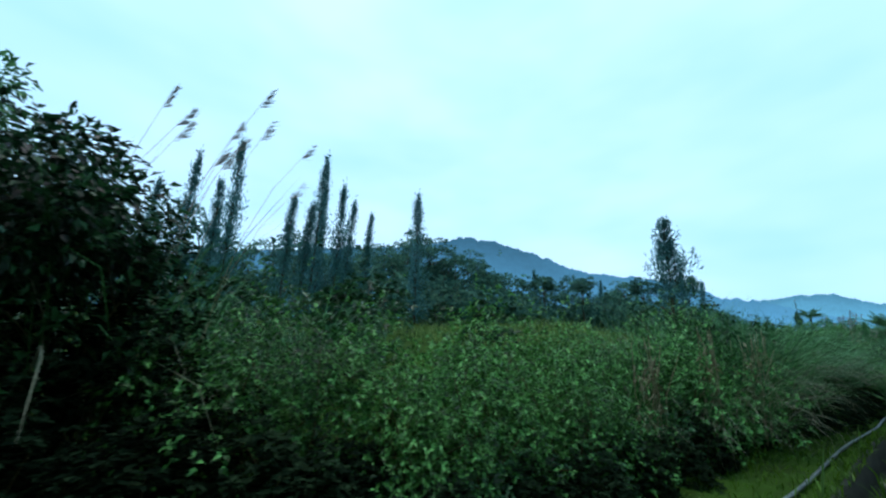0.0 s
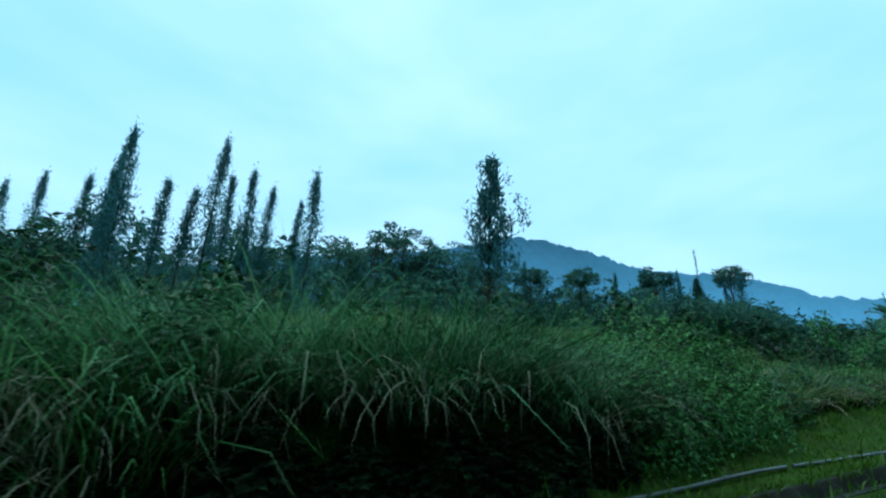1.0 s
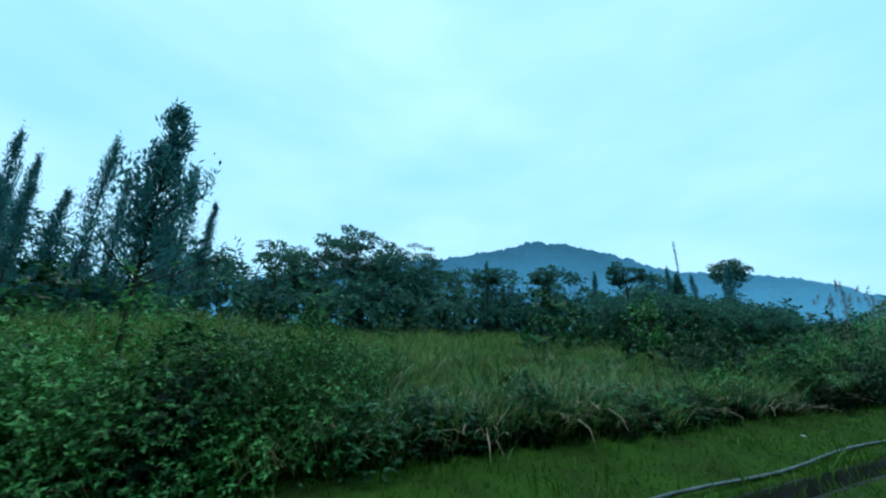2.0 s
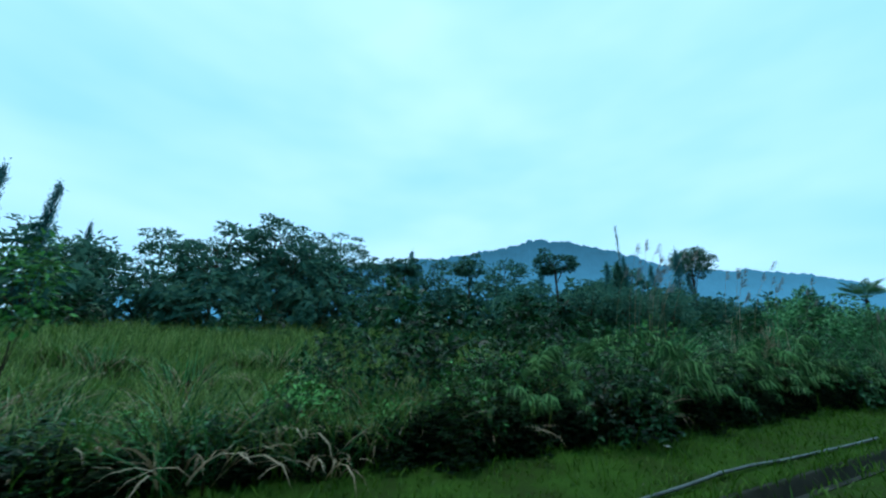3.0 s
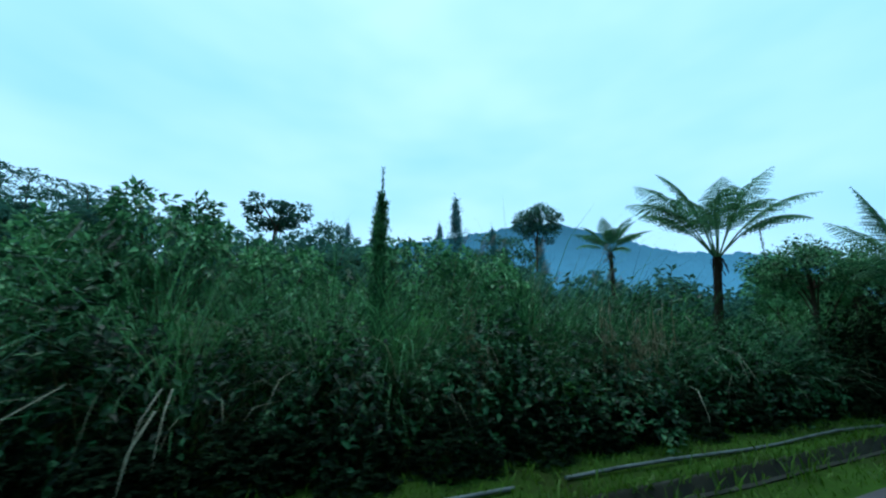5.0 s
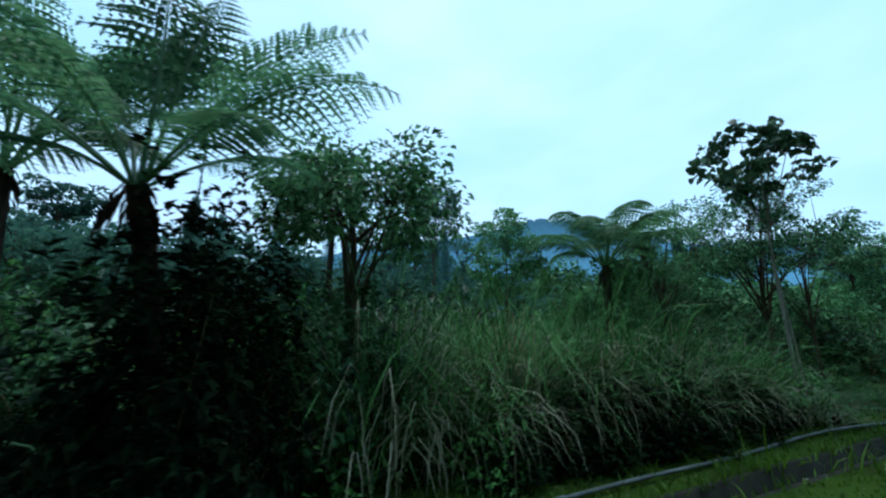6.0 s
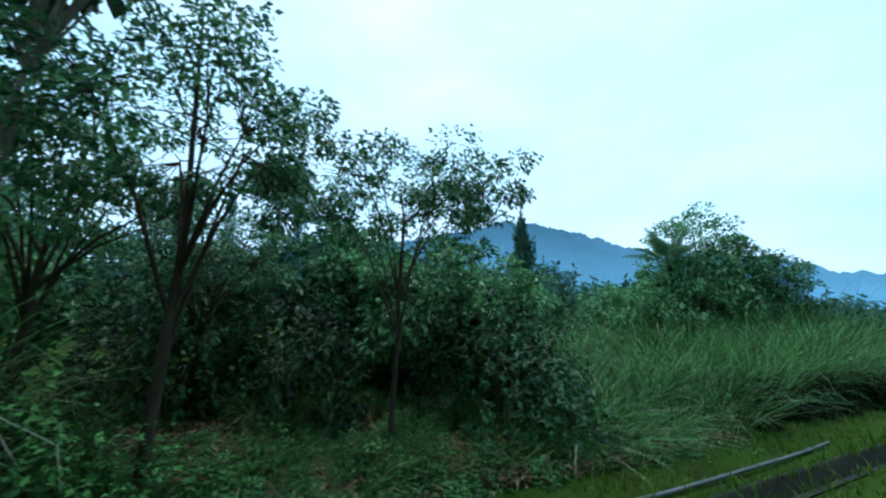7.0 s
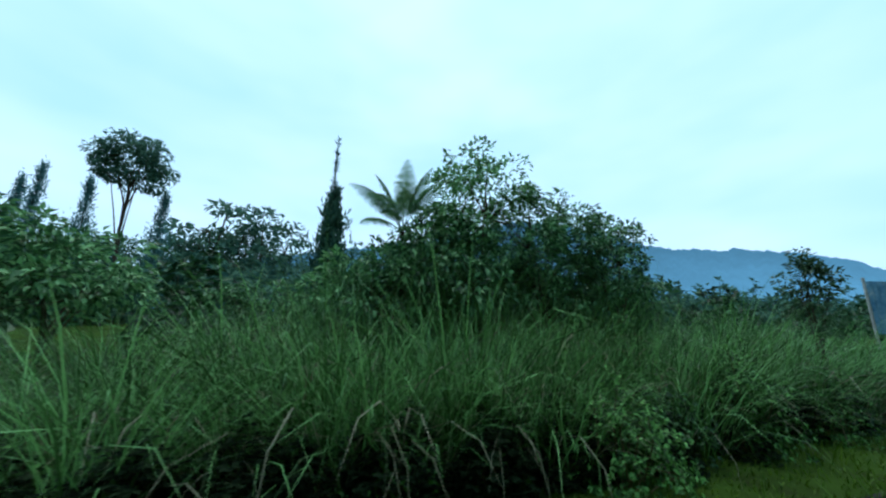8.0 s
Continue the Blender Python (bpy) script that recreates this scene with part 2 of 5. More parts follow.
def at(s, d):
    """World x, y of a place s metres along the road and d metres to its side."""
    x, y = np.interp(s, CURVE_S, CURVE[:, 0]), np.interp(s, CURVE_S, CURVE[:, 1])
    x += (max(s - CURVE_S[-1], 0) + min(s - CURVE_S[0], 0)) * math.cos(MAIN)
    y += (max(s - CURVE_S[-1], 0) + min(s - CURVE_S[0], 0)) * math.sin(MAIN)
    h = np.interp(s, MID_S, HEAD)
    near = min(max(d, -12.0), 14.0)
    x += -math.sin(h) * near - math.sin(MAIN) * (d - near)
    y += math.cos(h) * near + math.cos(MAIN) * (d - near)
    return float(x), float(y)


def ease(a, b, s):
    u = min(max((s - a) / (b - a), 0), 1)
    return u * u * (3 - 2 * u)


def edge(s):
    """How far the carriageway's edge shifts sideways along the road."""
    u = min(max((s - 4) / 10, 0), 1)
    return -1.2 * (1 - u * u * (3 - 2 * u))


def sd_of(x, y):
    """s and d of a place, the inverse of at()."""
    ss = np.linspace(-64, 190, 1200)
    px, py = np.interp(ss, CURVE_S, CURVE[:, 0]), np.interp(ss, CURVE_S, CURVE[:, 1])
    d = np.hypot(px - x, py - y)
    return float(ss[d.argmin()]), float(d.min())


def lift(s, d):
    """Height of the ground."""
    z = 0.0
    if d > 4.45:
        z += 0.75 * ease(4.45, 5.0, d) * ease(7, 10, s) * (1 - ease(17, 20, s)) * (1 - ease(9, 14, d))
    if d > 5.0:
        z += 0.075 * min(d - 5.0, 40.0) + 0.01 * max(min(d, 200) - 45.0, 0)
        z += 1.4 * math.exp(-((s - 18) / 8) ** 2 - ((d - 17) / 7) ** 2)
        z += 0.22 * min(1, (d - 5) / 4) * (noise.noise(Vector((s * 0.15, d * 0.15, 0.3))))
    # Steep bank across the road, out of view, added to cut sky light.
    if d < -8:
        z += 1.5 * min(-8 - d, 32)
    return z


def spot(s, d, z=0.0):
    x, y = at(s, d)
    return Vector((x, y, lift(s, d) + z))


def stand(s, d, turn=0.0, size=1.0, sink=0.0, high=1.0):
    p = spot(s, d, -sink)
    return Matrix.LocRotScale(p, Euler((0, 0, radians(turn))), (size, size, size * high))


def place(x, y, turn=0.0, size=1.0, high=1.0, sink=0.03):
    """A standing pose at world x, y."""
    return Matrix.LocRotScale((x, y, lift(*sd_of(x, y)) - sink), Euler((0, 0, radians(turn))), (size, size, size * high))


# ---------------------------------------------------------------- mesh tools
class Shape:
    """Gathers vertices and faces for one mesh."""

    def __init__(self):
        self.v, self.f, self.n = [], [], 0

    def add(self, verts, faces):
        verts = np.asarray(verts, float).reshape(-1, 3)
        faces = np.asarray(faces, int)
        self.v.append(verts)
        self.f.append(faces + self.n)
        self.n += len(verts)

    def mesh(self, name, smooth=False):
        me = bpy.data.meshes.new(name)
        v = np.concatenate(self.v)
        counts = np.concatenate([np.full(len(f), f.shape[1]) for f in self.f])
        loops = np.concatenate([f.ravel() for f in self.f])
        me.vertices.add(len(v))
        me.vertices.foreach_set("co", v.ravel())
        me.loops.add(len(loops))
        me.loops.foreach_set("vertex_index", loops)
        me.polygons.add(len(counts))
        me.polygons.foreach_set("loop_start", np.concatenate([[0], np.cumsum(counts)[:-1]]))
        me.polygons.foreach_set("loop_total", counts)
        if smooth:
            me.polygons.foreach_set("use_smooth", np.ones(len(counts), bool))
        me.update(calc_edges=True)
        me.validate()
        return me


def part(name, shape, material, parent=None, label="", smooth=False):
    ob = new(name, shape.mesh(name, smooth))
    ob.data.materials.append(material)
    if parent is not None:
        ob.parent = parent
    if label:
        ob["label"] = label
    return ob


def unit(a):
    return a / np.maximum(np.linalg.norm(a, axis=-1, keepdims=True), 1e-9)


def tube(shape, path, radii, sides=6):
    path, radii = np.asarray(path, float), np.asarray(radii, float)
    n = len(path)
    tang = unit(np.gradient(path, axis=0))
    ref = np.where(np.abs(tang[:, 2:3]) > 0.9, np.array([[1.0, 0, 0]]), np.array([[0, 0, 1.0]]))
    a = unit(np.cross(tang, ref))
    b = np.cross(tang, a)
    ang = np.linspace(0, 2 * np.pi, sides, endpoint=False)
    ring = a[:, None] * np.cos(ang)[None, :, None] + b[:, None] * np.sin(ang)[None, :, None]
    v = path[:, None] + ring * radii[:, None, None]
    i, j = np.meshgrid(np.arange(n - 1), np.arange(sides), indexing="ij")
    k = (j + 1) % sides
    f = np.stack([i * sides + j, i * sides + k, (i + 1) * sides + k, (i + 1) * sides + j], -1).reshape(-1, 4)
    shape.add(v.reshape(-1, 3), f)
    shape.add(v[-1], [list(range(sides))])
    shape.add(v[0], [list(range(sides))[::-1]])


def leaves(shape, base, axis, up, length, width, fold=0.3, droop=0.15):
    """Folded pointed leaves, two faces each."""
    axis = unit(axis)
    side = unit(np.cross(axis, up))
    nrm = np.cross(side, axis)
    L, W = length[:, None], width[:, None]
    mid = base + axis * L * 0.45
    tip = base + axis * L - nrm * L * droop
    v = np.stack([base, mid + side * W / 2 + nrm * W * fold, tip, mid - side * W / 2 + nrm * W * fold], 1)
    k = np.arange(len(base))[:, None] * 4
    shape.add(v.reshape(-1, 3), np.concatenate([k + [0, 3, 2], k + [0, 2, 1]]))


def broad_leaves(shape, base, axis, up, length, width, droop=0.3):
    """Large heart-shaped leaves, six outline points and a fold."""
    axis = unit(axis)
    side = unit(np.cross(axis, up))
    nrm = np.cross(side, axis)
    L, W = length[:, None], width[:, None]
    p = [base, base - axis * L * 0.08 + side * W * 0.35, base + axis * L * 0.3 + side * W * 0.5 - nrm * W * 0.05,
         base + axis * L * 0.7 + side * W * 0.27 - nrm * L * droop * 0.4, base + axis * L - nrm * L * droop,
         base + axis * L * 0.7 - side * W * 0.27 - nrm * L * droop * 0.4, base + axis * L * 0.3 - side * W * 0.5 - nrm * W * 0.05,
         base - axis * L * 0.08 - side * W * 0.35, base + axis * L * 0.4 - nrm * L * droop * 0.05]
    v = np.stack(p, 1)
    k = np.arange(len(base))[:, None] * 9
    f = np.concatenate([k + [8, i, (i + 1) % 8] for i in range(8)])
    shape.add(v.reshape(-1, 3), f)


def blades(shape, rng, base, length, width, lean, bend, azim, segs=5, sway=0.25):
    """Arching grass blades: strips that narrow to a point."""
    n = len(base)
    t = (np.arange(segs) + 0.5) / segs
    ang = lean[:, None] + bend[:, None] * t[None] ** 1.6
    az = azim[:, None] + (rng.normal(0, sway, n))[:, None] * t[None]
    step = np.stack([np.sin(ang) * np.cos(az), np.sin(ang) * np.sin(az), np.cos(ang)], -1) * (length / segs)[:, None, None]
    pts = base[:, None] + np.concatenate([np.zeros((n, 1, 3)), np.cumsum(step, 1)], 1)
    twist = azim + np.pi / 2 + rng.normal(0, 0.5, n)
    side = np.stack([np.cos(twist), np.sin(twist), rng.normal(0, 0.2, n)], -1)
    prof = np.array([0.6] + [1.0 - 0.75 * (i / segs) ** 2 for i in range(1, segs)])
    w = (width[:, None] * prof[None])[..., None] * 0.5
    left, right = pts[:, :-1] - side[:, None] * w, pts[:, :-1] + side[:, None] * w
    v = np.concatenate([np.stack([left, right], 2).reshape(n, -1, 3), pts[:, -1:]], 1)
    per = 2 * segs + 1
    k = np.arange(n)[:, None] * per
    quads = np.concatenate([k + [2 * i, 2 * i + 1, 2 * i + 3, 2 * i + 2] for i in range(segs - 1)])
    tris = k + [2 * segs - 2, 2 * segs - 1, 2 * segs]
    shape.add(v.reshape(-1, 3), quads)
    shape.f.append(tris + shape.n - n * per)


def ball_dirs(rng, n, low=-0.2):
    z = rng.uniform(low, 1, n)
    a = rng.uniform(0, 2 * np.pi, n)
    r = np.sqrt(np.maximum(1 - z * z, 0))
    return np.stack([r * np.cos(a), r * np.sin(a), z], -1)


def lumps(rng, dirs, k=7, amount=0.3):
    """An uneven outline: soft lumps in random directions."""
    c = ball_dirs(rng, k, -0.3)
    h = rng.uniform(0.3, 1.0, k)
    dot = dirs @ c.T
    return 1 + amount * (np.max(h * np.exp((dot - 1) * 5), axis=1) - 0.35)


def thing(name, label, category, group="", kind=""):
    return tagged(new(name), label, category, group, kind)


# ---------------------------------------------------------------- plants
def make_shrub(rng, name, label, radius, height, tips, leaf, mat, group, per=6, category="shrub", stems=9):
    ob = thing(name, label, category, group)
    fol, wood = Shape(), Shape()
    d = ball_dirs(rng, tips, 0.02)
    shell = rng.uniform(0.45, 1.05, tips) ** 0.5 * lumps(rng, d, 9, 0.75)
    p = d * shell[:, None] * np.array([radius, radius, height * 0.9])
    p[:, 2] += height * rng.exponential(0.07, tips) * (d[:, 2] > 0.4)
    p[:, 2] = np.maximum(p[:, 2], 0.05)
    d = unit(d * np.array([1.0, 1.0, 0.8]))
    out = unit(d + rng.normal(0, 0.35, (tips, 3)) + np.array([0, 0, 0.35]))
    base = np.repeat(p, per, 0)
    o = np.repeat(out, per, 0)
    rnd = rng.normal(0, 1, base.shape)
    tang = unit(rnd - np.sum(rnd * o, 1, keepdims=True) * o)
    axis = o * rng.uniform(0.1, 0.7, (len(base), 1)) + tang
    L = leaf * rng.uniform(0.6, 1.25, len(base))
    leaves(fol, base - o * rng.uniform(0, 0.12, (len(base), 1)), axis, o + np.array([0, 0, 0.8]) + rng.normal(0, 0.3, base.shape), L, L * rng.uniform(0.42, 0.6, len(base)))
    for _ in range(stems):
        k = rng.integers(0, tips)
        a = np.array([*rng.normal(0, 0.15, 2), -0.1])
        mid = (a + p[k]) / 2 + np.array([*rng.normal(0, 0.15, 2), 0.2])
        tube(wood, [a, mid, p[k] * np.array([0.95, 0.95, 0.97])], [0.018, 0.013, 0.006], 4)
    part("foliage", fol, mat, ob)
    part("branchwork", wood, M_STEM, ob, "thin brownish stems")
    return ob


def make_grass_clump(rng, name, label, count, height, spread, width, group, dry=0.15, bend=(0.5, 2.0), plumes=0, mat=None, thatch=0):
    ob = thing(name, label, "grass clump", group)
    for share, m, nm in ((1 - dry, mat or M_GRASS, "foliage"), (dry, M_PALE if height > 1.6 else M_DRY, "dry_foliage")):
        n = int(count * share)
        if n < 3:
            continue
        g = Shape()
        a = rng.uniform(0, 2 * np.pi, n)
        r = spread * np.sqrt(rng.uniform(0, 1, n))
        base = np.stack([r * np.cos(a), r * np.sin(a), np.full(n, -0.05)], -1)
        az = a + rng.normal(0, 0.7, n)
        L = height * rng.uniform(0.55, 1.25, n)
        hang = nm == "dry_foliage"
        blades(g, rng, base, L * (0.92 if hang else 1.0), width * (1.35 if hang else 1.0) * rng.uniform(0.6, 1.2, n), rng.uniform(0.03, 0.35, n) + 0.3 * r / spread,
               rng.uniform(*bend, n) + (0.9 if hang else 0), az, 5 if hang else 4)
        part(nm, g, m, ob, "pale drying blades that hang over" if hang else "")
    # short dark blades stand in for shade low in the clump
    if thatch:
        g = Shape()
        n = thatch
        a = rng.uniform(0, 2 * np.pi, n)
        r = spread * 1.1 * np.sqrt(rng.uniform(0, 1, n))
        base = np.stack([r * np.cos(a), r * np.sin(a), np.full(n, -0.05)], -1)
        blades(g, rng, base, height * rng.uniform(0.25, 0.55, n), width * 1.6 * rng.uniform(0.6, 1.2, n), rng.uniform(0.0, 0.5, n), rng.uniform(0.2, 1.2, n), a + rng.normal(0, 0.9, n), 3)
        part("thatch", g, M_BASE_SHADE, ob, "dark blades that put shade into the clump's base")
    for _ in range(plumes):
        add_plume(rng, ob, height * rng.uniform(1.2, 1.6), spread)
    return ob


def add_plume(rng, ob, high, spread):
    """A reed stalk with a feathery drooping seed head."""
    g = Shape()
    a = rng.uniform(0, 2 * np.pi)
    b = np.array([spread * 0.6 * math.cos(a), spread * 0.6 * math.sin(a), 0])
    lean = np.array([rng.uniform(0.10, 0.30), rng.uniform(-0.05, 0.15), 0]) * high
    t = np.linspace(0, 1, 6)[:, None]
    path = b + np.array([0, 0, 1.0]) * high * t + lean * t ** 2.8
    tube(g, path, np.linspace(0.008, 0.003, 6), 3)
    stalk = part("stalk", g, M_DRY, ob, "thin dry stalk")
    h = Shape()
    n = 30
    u = rng.uniform(0, 1, n)
    top = path[-1]
    way = unit((path[-1] - path[-2])[None])[0]
    base = top - way * 0.42 * u[:, None] + rng.normal(0, 0.006, (n, 3))
    axis = way[None] * 0.8 + np.array([[0.55, 0.12, -0.28]]) + rng.normal(0, 0.13, (n, 3))
    L = rng.uniform(0.10, 0.24, n) * (0.5 + 0.6 * u)
    leaves(h, base, axis, np.tile([[0.2, 0.9, 0.3]], (n, 1)), L * 1.15, np.full(n, 0.006), 0.2, 0.35)
    part("plume", h, M_PLUME, stalk, "feathery brown seed plume")


def frond(shape, rng, length, rise, azim, curl, pairs=26, pinna=0.42, pinnules=7, origin=(0, 0, 0), droop=0.35, bare=0.18):
    """One compound fern frond along an arching midrib."""
    n = 22
    t = np.linspace(0, 1, n)
    ang = rise - curl * t ** 1.9
    step = length / (n - 1)
    r = np.concatenate([[0], np.cumsum(np.cos(ang[:-1]) * step)])
    z = np.concatenate([[0], np.cumsum(np.sin(ang[:-1]) * step)])
    out = np.array([math.cos(azim), math.sin(azim), 0])
    across = np.array([-math.sin(azim), math.cos(azim), 0])
    bow = rng.normal(0, 0.06) * length
    path = np.asarray(origin) + out * r[:, None] + np.array([0, 0, 1.0]) * z[:, None] + across * (bow * t ** 2)[:, None]
    tube(shape, path, np.linspace(0.022, 0.004, n) * length / 2.4, 4)
    for sgn in (-1, 1):
        u = np.linspace(bare, 0.985, pairs) + rng.normal(0, 0.004, pairs)
        idx = np.clip(u, 0, 1) * (n - 1)
        base = np.stack([np.interp(idx, np.arange(n), path[:, k]) for k in range(3)], -1)
        tan = np.gradient(path, axis=0)
        tan = unit(np.stack([np.interp(idx, np.arange(n), tan[:, k]) for k in range(3)], -1))
        nrm = unit(np.cross(tan, across[None]) * -1)
        nrm = np.where(nrm[:, 2:3] < 0, -nrm, nrm)
        w = np.sin(np.pi * np.clip((u - bare) / (1 - bare), 0, 1) ** 0.8 * 0.86 + 0.3)
        L = pinna * length / 2.4 * np.clip(w, 0.12, 1) * rng.uniform(0.85, 1.1, pairs)
        way = unit(across[None] * sgn + tan * 0.42 - nrm * droop * 0.4 + rng.normal(0, 0.05, (pairs, 3)))
        q = (np.arange(pinnules) + 0.25) / (pinnules + 0.1)
        pos = base[:, None] + way[:, None] * (L[:, None] * q[None])[..., None] - np.array([0, 0, 1.0]) * (droop * L[:, None] * q[None] ** 2)[..., None]
        size = L[:, None] * (0.24 - 0.14 * q[None]) * 1.05
        for s2 in (-1, 1):
            ax = tan[:, None] * s2 + way[:, None] * 0.5 + 0 * pos
            leaves(shape, pos.reshape(-1, 3), ax.reshape(-1, 3), np.repeat(nrm, pinnules, 0), size.ravel(), size.ravel() * 0.42, 0.1, 0.2)
        leaves(shape, base, way - np.array([[0, 0, droop * 0.5]]), nrm, L * 1.02, np.full(pairs, 0.012 * length / 2.4 + 0.006), 0.1, droop * 0.5)


def make_tree_fern(rng, label, trunk_h, lean, fronds, trunk_r=0.11, group="tree ferns beside the road", pairs=27, pinnules=7, bare=0.24):
    """fronds: (bearing in degrees, rise and curl in radians, length) of each."""
    ob = thing("tree_fern", label, "tree fern", group)
    g = Shape()
    t = np.linspace(0, 1, 12)
    path = np.stack([lean[0] * t ** 1.3, lean[1] * t ** 1.3, -0.2 + (trunk_h + 0.2) * t], -1)
    tube(g, path, trunk_r * (1.35 - 0.5 * t + 0.12 * rng.normal(0, 1, 12) * 0.4), 10)
    n = 90
    i = rng.integers(3, 12, n)
    a = rng.uniform(0, 2 * np.pi, n)
    o = np.stack([np.cos(a), np.sin(a), 0 * a], -1)
    leaves(g, path[i] + o * trunk_r * 0.9, o * 0.5 + np.array([[0, 0, -0.9]]), o, rng.uniform(0.1, 0.25, n), np.full(n, 0.03), 0.2, 0.1)
    part("trunk", g, M_FERN_TRUNK, ob, "dark fibrous trunk")
    top = path[-1]
    for bearing, rise, curl, length in fronds:
        f = Shape()
        az = radians(bearing) + rng.normal(0, 0.06)
        o = np.array([math.cos(az), math.sin(az), 0]) * trunk_r * 0.6
        frond(f, rng, length, rise + rng.normal(0, 0.04), az, curl + rng.normal(0, 0.05), pairs, 0.50, pinnules, top + o, 0.35, bare)
        part("frond", f, M_FERN, ob)
    g = Shape()
    n = 14
    a = rng.uniform(0, 2 * np.pi, n)
    o = np.stack([np.cos(a), np.sin(a), 0 * a], -1)
    leaves(g, top - np.array([0, 0, 0.05]) + o * trunk_r * 0.8, o * 0.4 + np.array([[0, 0, -0.8]]), o, rng.uniform(0.2, 0.5, n), np.full(n, 0.025), 0.3, 0.2)
    part("dead_frond", g, M_FERN_TRUNK, ob, "withered brown fronds hanging below the crown")
    return ob


def make_bracken(rng, label, count, length, group="fern bushes at the verge"):
    """A bush of arching stalks with pairs of long hanging leaflets."""
    ob = thing("fern_bush", label, "fern", group)
    for k in range(count):
        f = Shape()
        az = k * 2.39996 + rng.normal(0, 0.25)
        n, L0 = 12, length * rng.uniform(0.7, 1.1)
        t = np.linspace(0, 1, n)
        ang = rng.uniform(0.5, 1.1) - rng.uniform(1.2, 1.9) * t ** 1.6
        out, across = np.array([math.cos(az), math.sin(az), 0]), np.array([-math.sin(az), math.cos(az), 0])
        step = L0 / (n - 1)
        path = np.array([0, 0, rng.uniform(0.35, 1.3)]) + np.cumsum(np.concatenate([[np.zeros(3)], (out * np.cos(ang[:-1])[:, None] + np.array([0, 0, 1.0]) * np.sin(ang[:-1])[:, None]) * step]), 0)
        tube(f, path, np.linspace(0.009, 0.003, n), 4)
        i = np.arange(2, n)
        tan = unit(np.gradient(path, axis=0))[i]
        for sgn in (-1, 1):
            way = across * sgn * 0.9 + tan * 0.7 + np.array([0, 0, -0.35]) + rng.normal(0, 0.12, (len(i), 3))
            L = 0.34 * L0 * np.sin(np.pi * (0.18 + 0.74 * (i - 2) / (n - 3))) * rng.uniform(0.8, 1.15, len(i)) + 0.05
            leaves(f, path[i], way, np.tile([[0, 0, 1.0]], (len(i), 1)), L, L * 0.11 + 0.007, 0.25, 0.6)
        leaves(f, path[-1:], tan[-1:], np.array([[0, 0, 1.0]]), np.array([0.16]), np.array([0.03]), 0.2, 0.3)
        part("frond", f, M_BRACKEN, ob)
    g = Shape()
    for k in range(5):
        tube(g, [(0, 0, -0.1), (*rng.normal(0, 0.1, 2), 0.5), (*rng.normal(0, 0.15, 2), 1.0)], [0.012, 0.01, 0.006], 4)
    part("branchwork", g, M_STEM, ob)
    return ob


